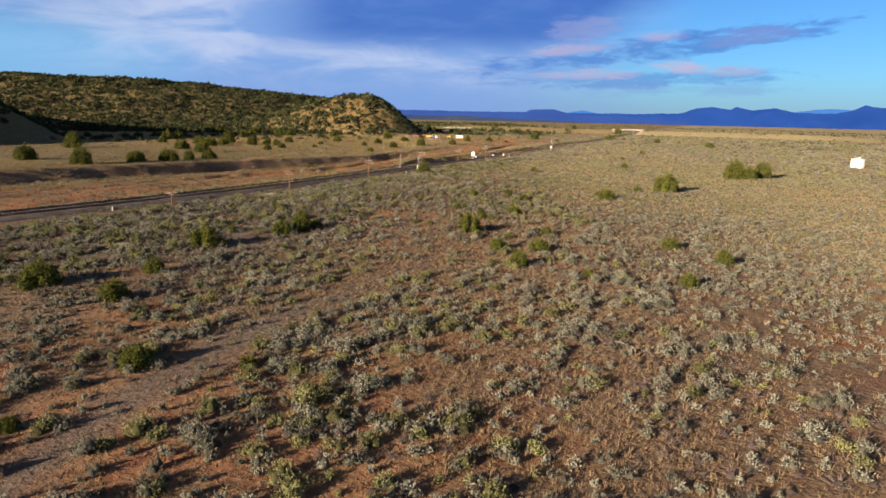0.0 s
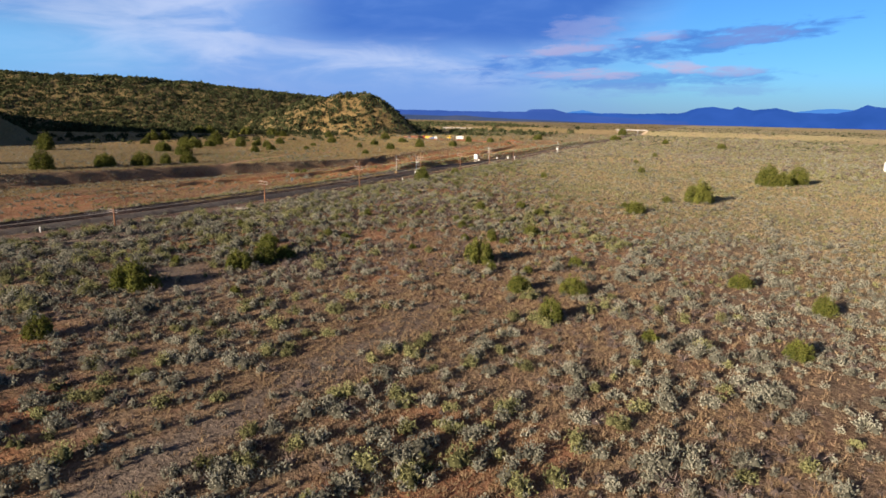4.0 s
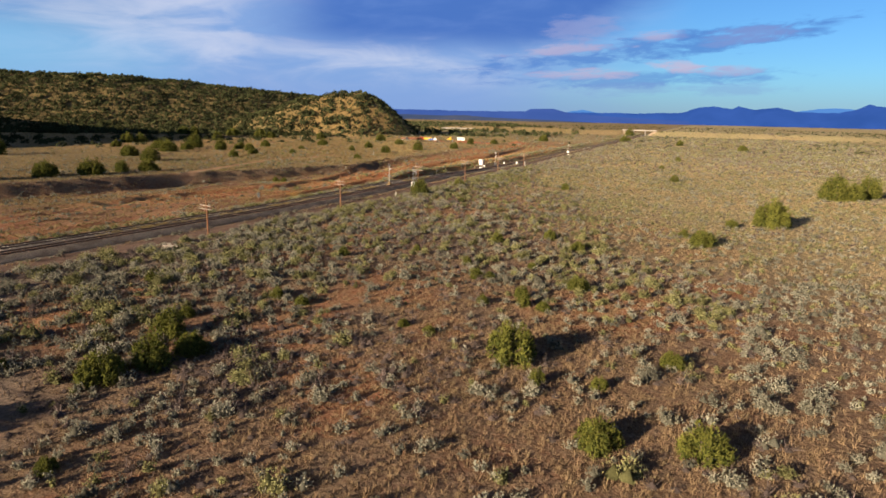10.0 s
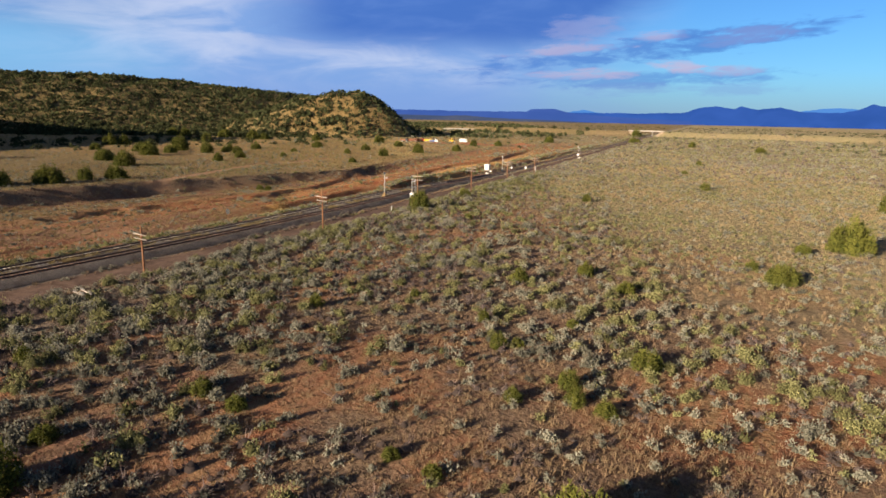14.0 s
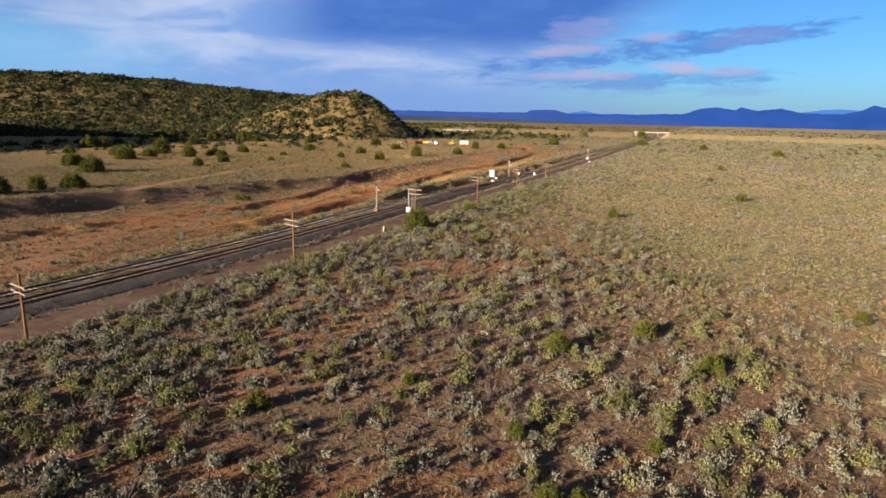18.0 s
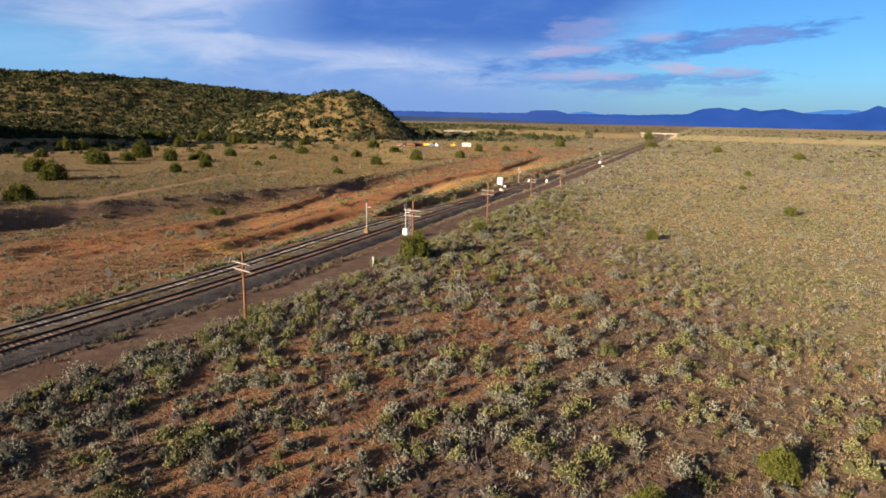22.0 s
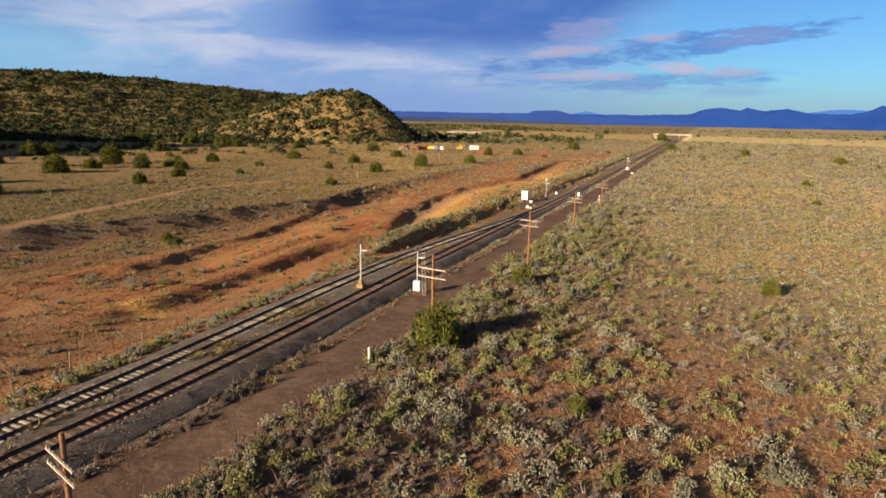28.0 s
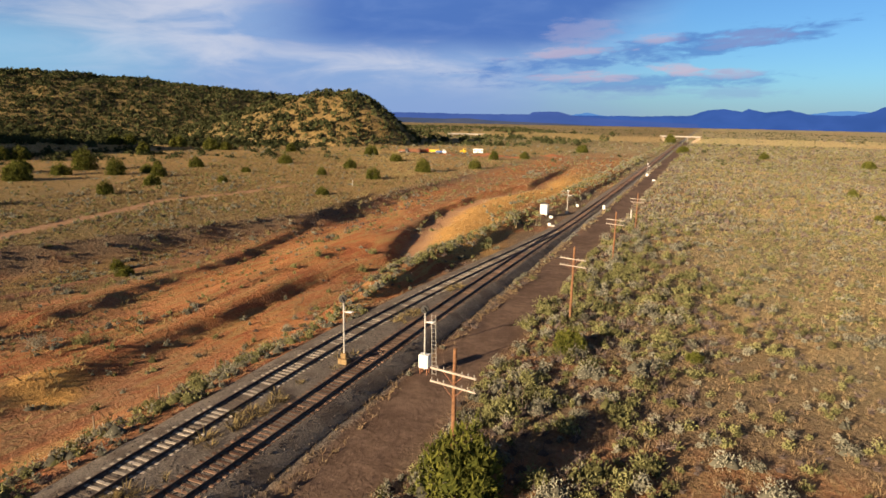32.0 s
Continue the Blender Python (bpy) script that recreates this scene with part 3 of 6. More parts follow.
def make_ground():
    xs = np.array([-4900, -3600, -2700, -2000, -1500, -1150, -900, -760] + lines((-660, -330, 9), (-330, -205, 3.5), (-205, -84, 0.85), (-84, -20, 1.4), (-20, 60, 3.0), (60, 160, 10))
                  + [170, 230, 320, 450, 620, 900, 1300, 1900, 2700, 3700, 4900])
    ys = np.array([-4900, -2500, -1000, -400, -150, -60] + lines((-20, 90, 2.6), (90, 345, 1.25), (345, 620, 5), (620, 960, 10))
                  + [980, 1050, 1150, 1300, 1500, 1800, 2200, 2700, 3300, 4000, 4900])
    X, Y = np.meshgrid(xs, ys, indexing="ij")
    Z = ground_z(X, Y)
    far = np.hypot(X, Y)
    Z = Z - 6 * smooth(far, 2500, 4900)
    me = npmesh("ground", np.stack([X, Y, Z], -1).reshape(-1, 3), grid_faces(len(xs), len(ys)))
    me.polygons.foreach_set("use_smooth", np.ones(len(me.polygons), bool))
    d = X - track_x(Y)
    b = X - bank_x(Y)
    g = X - gully_x(Y)
    gap = siding_gap(Y)
    west = smooth(-d, 6.5, 9)
    tier = smooth(X - step_x(Y) + 5 * vnoise(X / 9, Y / 20), -5, 4)
    red = west * (0.30 * smooth(b, -1, 6) + 0.62 * np.maximum(tier, smooth(Y, 290, 330) * smooth(b, 2, 12))) * (0.85 + 0.25 * vnoise(X / 8, Y / 24)) * smooth(Y, 700, 450) * (0.45 + 0.55 * smooth(Y, 150, 225))
    red = np.maximum(red, smooth(np.hypot((X + 182) / 1.3, (Y - 516) / 0.55), 36, 16) * (0.8 + 0.3 * vnoise(X / 9, Y / 9)))
    red = np.maximum(red, smooth(np.hypot((X + 111) / 0.5, (Y - 490) / 1.5), 26, 14) * 0.95)
    red = np.maximum(red, smooth(np.abs(d + berm_off(Y) - 2.2), 2.6, 1.2) * smooth(Y, 214, 234) * smooth(Y, 560, 480))
    spot = smooth(vnoise(X / 24, Y / 24) + 0.7 * vnoise(X / 7, Y / 7), 0.15, 0.7) * (1 - west)
    red = np.maximum(red, 0.42 * spot)
    red = np.maximum(red, 0.08 * smooth(hill_z(X, Y), 2, 14))
    grass = np.where(west > 0.5, smooth(b, 8, -2) * 0.9 + 0.5 * smooth(vnoise(X / 10, Y / 26), 0.0, 0.6), 0.85 + 0.2 * vnoise(X / 30, Y / 30))
    grass = grass * (1 - 0.7 * spot)
    grass = grass * (1 - 0.2 * smooth(hill_z(X, Y), 2, 14))
    sward = 0.75 * smooth(np.hypot(X + 60, Y - 180), 200, 520) * (1 - smooth(hill_z(X, Y), 1, 8) * 0.7) * (1 - red)
    sward = np.maximum(sward, 0.15 * smooth(hill_z(X, Y), 1, 6))
    olive = 0.75 * west * smooth(b, 0, -3) * (1 - red) * (0.8 + 0.2 * vnoise(X / 9, Y / 9))
    olive = np.maximum(olive, 0.88 * smooth(hill_z(X, Y), 1, 6))
    sward = np.maximum(sward, 0.2 * west * smooth(b, 0, -3) * (1 - red) * smooth(hill_z(X, Y), 10, 2))
    olive = np.maximum(olive, 0.6 * smooth(np.hypot(X, Y), 650, 1200) * (d < 0) * (1 - red))
    wander = 0.9 * vnoise(Y / 11, 4.2)
    road = smooth(d, 3.2, 3.9) * smooth(d + wander, 10.4, 8.6) * smooth(Y, 1000, 900)
    trail = smooth(np.abs(X - trail_x(Y) + 0.6 * vnoise(Y / 13, 9)), 3.2, 1.6) * smooth(Y, 345, 315) * smooth(Y, 205, 225)
    gold = np.maximum(0.5 * smooth(Y, 235, 360), 0.3 * smooth(hill_z(X, Y), 1, 6))
    gold = np.where(hill_z(X, Y) > 3, 0.18 * smooth(along(X, Y)[0], -175, -110), gold)
    gold = np.where((d < 0) & (hill_z(X, Y) < 3), gold * (1 - 0.85 * smooth(Y, 560, 760)), gold)
    sward = np.where(d < 0, sward * (1 - 0.35 * smooth(Y, 600, 800)), sward)
    wash_side = smooth(g, 1.5, 5) * smooth(g, 26, 14) * smooth(Y, 245, 262) * smooth(Y, 470, 380)
    mound = smooth(np.hypot((X + 124.8) / 1.3, Y - 200.5) + 0.8 * vnoise(X / 2, Y / 2), 3.4, 2.2)
    wash_side = np.maximum(wash_side, mound)
    olive = np.maximum(olive, 0.9 * wash_side)
    gold = np.maximum(gold, wash_side)
    trail = np.maximum(trail, 0.8 * smooth(g, -0.4, 1.0) * smooth(g, 7.5, 4) * smooth(Y, 248, 262) * smooth(Y, 400, 350))
    olive = np.maximum(olive, 0.62 * west * smooth(b, 1, 7) * (1 - tier) * smooth(vnoise(X / 5, Y / 22) + 0.5 * vnoise(X / 3, Y / 6), -0.5, 0.3))
    r, a = along(X, Y)
    late = smooth(0.6 * a + 2.5 * r + 25 * vnoise(X / 30, Y / 30), 130, 260) * smooth(d, 12, 30)
    sward = np.maximum(sward, 0.65 * late)
    gravel = np.minimum(smooth(d, 3.6, 2.9), smooth(d, -2.5 - gap, -1.9 - gap)) * 1.0
    for name, v in (("red", np.clip(red, 0, 1)), ("grass", np.clip(grass, 0, 1)), ("sward", np.clip(sward, 0, 1)), ("olive", np.clip(olive, 0, 1)),
                    ("road", np.clip(road, 0, 1)), ("gold", np.clip(gold, 0, 1)), ("trail", np.clip(0.85 * trail, 0, 1)), ("bare", bare(X, Y)), ("gravel", np.clip(gravel, 0, 1))):
        attribute(me, name, v.ravel())
    tagged(part("ground", me, M_GROUND), "reddish sandy desert ground with dry grass and wheel tracks", "ground", kind="structure")


make_ground()


# ---------------------------------------------------------------- far mountains
MID = Vector((-37.0, 84.0, 20.8))


def skyline(name, label, mat, radius, points, floor=-60.0, depth=500.0, rough=0.0, seed=0.0):
    """A range of mountains on the horizon. points: degrees to the right of the heading, degrees above the horizon."""
    az = np.linspace(points[0][0], points[-1][0], 1100)
    el = np.interp(az, [p[0] for p in points], [p[1] for p in points])
    el = el + rough * (vnoise(az * 1.7 + seed, seed) + 0.8 * vnoise(az * 4.1, seed + 3)) * smooth(el, 0.0, 0.5)
    a = np.radians(az - 21.4)
    V = []
    for back, share in ((-depth, 0.0), (-0.62 * depth, 0.34), (-0.25 * depth, 0.72), (0, 1.0), (0.15 * depth, 0.5)):
        r = radius + back + 0.25 * depth * (1 - share) * vnoise(az * 1.1 + 9, seed)
        z = MID.z + np.tan(np.radians(el)) * radius
        z = floor + (z - floor) * (share if share in (0.0, 1.0) else np.clip(share + 0.10 * vnoise(az * 1.6, seed + share * 9), 0, 0.86))
        V.append(np.stack([MID.x + r * np.sin(a), MID.y + r * np.cos(a), z], -1))
    V = np.stack(V)
    me = npmesh(name, V.reshape(-1, 3), grid_faces(V.shape[0], V.shape[1]))
    me.polygons.foreach_set("use_smooth", np.ones(len(me.polygons), bool))
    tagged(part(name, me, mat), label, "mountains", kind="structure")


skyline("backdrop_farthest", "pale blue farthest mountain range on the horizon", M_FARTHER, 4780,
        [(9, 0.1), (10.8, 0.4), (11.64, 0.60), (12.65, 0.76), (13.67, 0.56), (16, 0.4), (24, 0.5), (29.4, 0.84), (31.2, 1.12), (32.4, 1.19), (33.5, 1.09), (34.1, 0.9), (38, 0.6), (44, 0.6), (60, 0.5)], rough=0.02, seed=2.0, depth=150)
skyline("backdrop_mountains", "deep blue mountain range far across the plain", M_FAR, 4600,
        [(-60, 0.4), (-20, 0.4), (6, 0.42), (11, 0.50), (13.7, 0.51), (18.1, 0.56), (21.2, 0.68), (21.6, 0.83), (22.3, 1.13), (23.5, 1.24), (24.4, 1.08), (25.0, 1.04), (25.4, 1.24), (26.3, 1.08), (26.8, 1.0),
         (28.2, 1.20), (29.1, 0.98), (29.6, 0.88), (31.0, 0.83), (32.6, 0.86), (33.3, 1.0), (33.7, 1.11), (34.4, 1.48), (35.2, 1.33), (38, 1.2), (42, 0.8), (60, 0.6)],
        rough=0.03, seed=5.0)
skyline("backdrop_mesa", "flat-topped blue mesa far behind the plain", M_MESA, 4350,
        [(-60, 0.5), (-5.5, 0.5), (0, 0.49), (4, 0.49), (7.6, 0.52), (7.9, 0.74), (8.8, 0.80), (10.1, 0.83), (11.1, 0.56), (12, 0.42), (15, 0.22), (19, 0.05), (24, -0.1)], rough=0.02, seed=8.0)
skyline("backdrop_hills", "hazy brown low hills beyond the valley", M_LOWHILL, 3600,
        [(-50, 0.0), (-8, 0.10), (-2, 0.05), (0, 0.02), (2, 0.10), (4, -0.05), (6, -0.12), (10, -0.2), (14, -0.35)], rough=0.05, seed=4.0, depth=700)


# ---------------------------------------------------------------- plants
def unit(n):
    v = rng.normal(size=(n, 3))
    return v / np.linalg.norm(v, axis=1, keepdims=True)


def cloud(C, R, H, k, size, fill=0.55, hue=None, droop=0.15):
    """k leaves on each of N rounded plants with centres C on the ground, radii R and heights H. Returns corners, faces and a hue a corner."""
    n = len(C)
    w = unit(n * k).reshape(n, k, 3)
    w[..., 2] = np.abs(w[..., 2]) * (1 + droop) - droop
    r = fill + (1 - fill) * rng.random((n, k, 1)) ** 0.6
    # uneven outline: some sides of a plant reach farther
    ang = np.arctan2(w[..., 1], w[..., 0])
    ph = rng.random((n, 1)) * 6.28
    lump = 1 + 0.22 * np.sin(3 * ang + ph) + 0.14 * np.sin(5 * ang + 2.3 * ph)
    p = w * r * np.stack([R, R, H], 1)[:, None, :]
    p[..., :2] *= lump[..., None]
    p = p + C[:, None, :]
    s = (size * R)[:, None, None] * (0.6 + 0.8 * rng.random((n, k, 1)))
    a = unit(n * k).reshape(n, k, 3)
    a = (a - 0.75 * (a * w).sum(2, keepdims=True) * w) * s
    b = np.cross(w + 0.6 * unit(n * k).reshape(n, k, 3), a)
    b = b / (np.linalg.norm(b, axis=2, keepdims=True) + 1e-6) * s * 0.75
    V = np.stack([p - a * 0.6 - b * 0.5, p + a * 0.6 - b * 0.5, p + b], 2).reshape(-1, 3)
    F = np.arange(n * k * 3).reshape(-1, 3)
    q = np.repeat(rng.random(n) if hue is None else hue, k * 3)
    return V, F, q


def blades(C, R, H, k, wide=0.16):
    """k thin blades of grass on each of N tufts."""
    n = len(C)
    ang = rng.random((n, k)) * 6.2832
    rad = np.sqrt(rng.random((n, k))) * 0.6
    out = np.stack([np.cos(ang), np.sin(ang)], -1)
    base = np.concatenate([out * (rad * R[:, None])[..., None], np.zeros((n, k, 1))], -1) + C[:, None, :]
    lean = (0.25 + 0.75 * rng.random((n, k))) * R[:, None]
    tip = base + np.concatenate([out * lean[..., None], (H[:, None] * (0.6 + 0.5 * rng.random((n, k))))[..., None]], -1)
    side = np.stack([-out[..., 1], out[..., 0], np.zeros((n, k))], -1) * (wide * R)[:, None, None]
    V = np.stack([base - side, base + side, tip], 2).reshape(-1, 3)
    F = np.arange(n * k * 3).reshape(-1, 3)
    # red-brown grass near the start of the plain, olive farther on
    r, a = along(C[:, 0], C[:, 1])
    olive = smooth(0.6 * a + 2.5 * r + 40 * vnoise(C[:, 0] / 35, C[:, 1] / 35), 110, 260)
    each = (0.5 * rng.random(n) + 0.5 * olive)[:, None] + rng.normal(0, 0.10, (n, k))
    return V, F, np.repeat(np.clip(each, 0, 1).ravel(), 3)


def shade_cores(C, R, H, tone):
    """The insides of plants, their shade put in as a dark tone: one crown point and one foot ring each."""
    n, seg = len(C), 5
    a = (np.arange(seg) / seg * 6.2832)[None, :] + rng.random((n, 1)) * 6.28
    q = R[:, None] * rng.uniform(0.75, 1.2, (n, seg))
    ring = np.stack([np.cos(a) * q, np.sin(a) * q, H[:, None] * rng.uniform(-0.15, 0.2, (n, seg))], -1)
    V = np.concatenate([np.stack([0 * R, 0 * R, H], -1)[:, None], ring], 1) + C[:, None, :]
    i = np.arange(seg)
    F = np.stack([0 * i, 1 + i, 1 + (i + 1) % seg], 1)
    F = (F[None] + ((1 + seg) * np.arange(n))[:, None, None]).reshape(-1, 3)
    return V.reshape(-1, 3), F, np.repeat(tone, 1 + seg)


def tufts(C, R, H, k, wide):
    """Low mounds of dry grass with k blades each."""
    return [blades(C, R, H, k, wide)]


def sprays(C, R, H, k, long, wide, hue, fill=0.55):
    """k leafy sprays on each of N rounded plants, pointing out and up; woody at the foot, leafy at the tip. long and wide are metres, one a plant."""
    n = len(C)
    w = unit(n * k).reshape(n, k, 3)
    w[..., 2] = np.abs(w[..., 2])
    ang, ph = np.arctan2(w[..., 1], w[..., 0]), rng.random((n, 1)) * 6.28
    lump = 1 + 0.20 * np.sin(3 * ang + ph) + 0.13 * np.sin(5 * ang + 2.3 * ph)
    p = w * (fill + (1 - fill) * rng.random((n, k, 1)) ** 0.6) * np.stack([R, R, H], 1)[:, None, :]
    p[..., :2] *= lump[..., None]
    p = p + C[:, None, :]
    way = 0.45 * w + 0.65 * unit(n * k).reshape(n, k, 3) + (0, 0, 0.55)
    way = way / np.linalg.norm(way, axis=2, keepdims=True) * (long[:, None] * rng.uniform(0.6, 1.3, (n, k)))[..., None]
    side = np.cross(way, w + 0.35 * unit(n * k).reshape(n, k, 3))
    side = side / (np.linalg.norm(side, axis=2, keepdims=True) + 1e-6) * (wide[:, None] * rng.uniform(0.7, 1.3, (n, k)))[..., None]
    V = np.stack([p + way * 0.55, p - way * 0.45 - side, p - way * 0.45 + side], 2).reshape(-1, 3)
    each = hue[:, None] + rng.normal(0, 0.11, (n, k))
    q = np.stack([each + 0.10, each - 0.10, each - 0.10], 2)
    return V, np.arange(n * k * 3).reshape(-1, 3), np.clip(q, 0, 1).ravel()


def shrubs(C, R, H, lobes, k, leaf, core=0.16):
    """N shrubs, each of some rounded lobes with k leaf sprays of that width (metres) on every lobe."""
    n = len(C)
    tone = np.clip(rng.normal(0.60, 0.28, n), 0, 1)
    out = unit(n * lobes).reshape(n, lobes, 3)
    shift = out * (R * (0.52 if lobes > 1 else 0.0))[:, None, None] * rng.uniform(0.5, 1.1, (n, lobes, 1))
    shift[..., 2] = np.abs(out[..., 2]) * (0.30 * H if lobes > 1 else 0 * H)[:, None] * rng.random((n, lobes))
    P = (C[:, None, :] + shift).reshape(-1, 3)
    r = (R[:, None] * (rng.uniform(0.42, 0.70, (n, lobes)) if lobes > 1 else 1.0 + np.zeros((n, 1)))).ravel()
    h = (H[:, None] * (rng.uniform(0.50, 0.75, (n, lobes)) if lobes > 1 else 1.0 + np.zeros((n, 1)))).ravel()
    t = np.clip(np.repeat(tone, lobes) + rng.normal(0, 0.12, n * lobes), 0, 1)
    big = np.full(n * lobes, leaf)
    # the inside gets only a share of the tone, as painted shade between leaves
    return [shade_cores(P, r * 0.60, h * 0.62, t * core), sprays(P, r * 1.02, h * 1.02, k, 1.8 * big, 0.62 * big, t, 0.58)]


def twigs(C, R, H, k, wide=0.075, tone=None):
    """k thin sprays, spreading from the foot of each of N bushes to its outline."""
    n = len(C)
    w = unit(n * k).reshape(n, k, 3)
    w[..., 2] = np.abs(w[..., 2]) * 0.95 + 0.08
    ang, ph = np.arctan2(w[..., 1], w[..., 0]), rng.random((n, 1)) * 6.28
    w = w * (1 + 0.20 * np.sin(3 * ang + ph) + 0.12 * np.sin(5 * ang + 2.3 * ph))[..., None]
    size = np.stack([R, R, H], 1)[:, None, :]
    base = C[:, None, :] + w * size * (0.12 + 0.35 * rng.random((n, k, 1)))
    tip = C[:, None, :] + w * size * (0.7 + 0.4 * rng.random((n, k, 1)))
    side = np.cross(w, unit(n * k).reshape(n, k, 3)) * (wide * R)[:, None, None]
    V = np.stack([base - side, base + side, tip], 2).reshape(-1, 3)
    return V, np.arange(n * k * 3).reshape(-1, 3), np.repeat(rng.random(n) if tone is None else tone, k * 3)


def stuff(name, label, category, mat, pieces):
    V, F, Q, n = [], [], [], 0
    for v, f, q in pieces:
        V.append(v), F.append(f + n), Q.append(q)
        n += len(v)
    me = npmesh(name, np.concatenate(V), np.concatenate(F))
    attribute(me, "hue", np.concatenate(Q))
    return tagged(part(name, me, mat), label, category, kind="stuff")


def clear(x, y):
    """1 where plants may grow: not on tracks and roads."""
    d = x - track_x(y)
    gap = siding_gap(y)
    ok = (d > 9.4 + 1.0 * vnoise(y / 6, 2.0)) | ((d > 2.9) & (d < 4.6 + 0.5 * vnoise(y / 5, 8.0))) | (d < -2.9 - gap + 0.5 * vnoise(y / 4, 3.0))
    ok &= ~((np.abs(x - trail_x(y)) < 1.6) & (y < 330) & (y > 205))
    return ok


def scatter(n, r0, r1, a0, a1, keep):
    """Random places in a strip along the flight, thinned by keep(x, y)."""
    r, a = rng.uniform(r0, r1, n), rng.uniform(a0, a1, n)
    x, y = 0.932 * r - 0.363 * a, 0.363 * r + 0.932 * a
    k = clear(x, y) & (rng.random(n) < keep(x, y))
    return np.stack([x[k], y[k], ground_z(x[k], y[k])], 1)


def patch(x, y, s=1.0, seed=0.0):
    return smooth(vnoise(x / (14 * s) + seed, y / (14 * s)) + 0.6 * vnoise(x / (4 * s), y / (4 * s) + seed), -0.6, 0.7)


def east(x, y):
    return (x > track_x(y)).astype(float)


def meadow(x, y):
    """A reddish grassy stretch with few shrubs, near the start of the flight."""
    r, a = along(x, y)
    return smooth(np.hypot((r - 4) / 19, (a - 78) / 46) + 0.25 * vnoise(x / 8, y / 8), 1.15, 0.7)


def sage_keep(x, y):
    d = x - track_x(y)
    e = 0.36 + 0.64 * patch(x, y, 1.0, 3.0) * (0.55 + 0.45 * patch(x, y, 4.0, 51.0))
    e = e * (1 - 0.32 * meadow(x, y))
    e = np.maximum(e, 0.95 * smooth(d - 24 * smooth(y, 150, 105), 28, 14))
    r, a = along(x, y)
    e = np.maximum(e, 0.9 * smooth(a, 45, 90) * smooth(-r + 6 * vnoise(x / 9, y / 9), 12, 26) * (0.25 + 0.75 * patch(x, y, 1.6, 61.0)))
    e = e * (1 - 0.85 * bare(x, y))
    e = np.where(d < 5.6, 0.55 * smooth(vnoise(y / 7, 4.0), -0.1, 0.6), e)
    b = x - bank_x(y)
    w = np.where(b > 0, 0.08 + 0.55 * smooth(vnoise(x / 5, y / 24) + 0.3 * vnoise(x / 2, y / 4), 0.15, 0.6) * (0.35 + 0.65 * smooth(b, 34, 20)), 0.08 + 0.22 * patch(x, y))
    w = np.maximum(w, 0.9 * smooth(-d, 9.0 + 1.5 * siding_gap(y) - 7.2, 10.0 + 0.9) * smooth(-d, 15.0, 12.5))
    g = x - gully_x(y)
    w = w * (1 - 0.9 * smooth(g, -1, 2) * smooth(g, 14, 10) * smooth(y, 240, 255) * smooth(y, 480, 400))
    return np.where(d > 0, e, w) * (1 - smooth(hill_z(x, y), 1, 6))


def grass_keep(x, y):
    d = x - track_x(y)
    b = x - bank_x(y)
    return (1 - 0.8 * bare(x, y)) * np.where(d > 0, 0.6 + 0.4 * patch(x, y, 1.4, 9.0), np.where(b > 0, 0.35 * patch(x, y, 0.8, 5.0), 0.6))


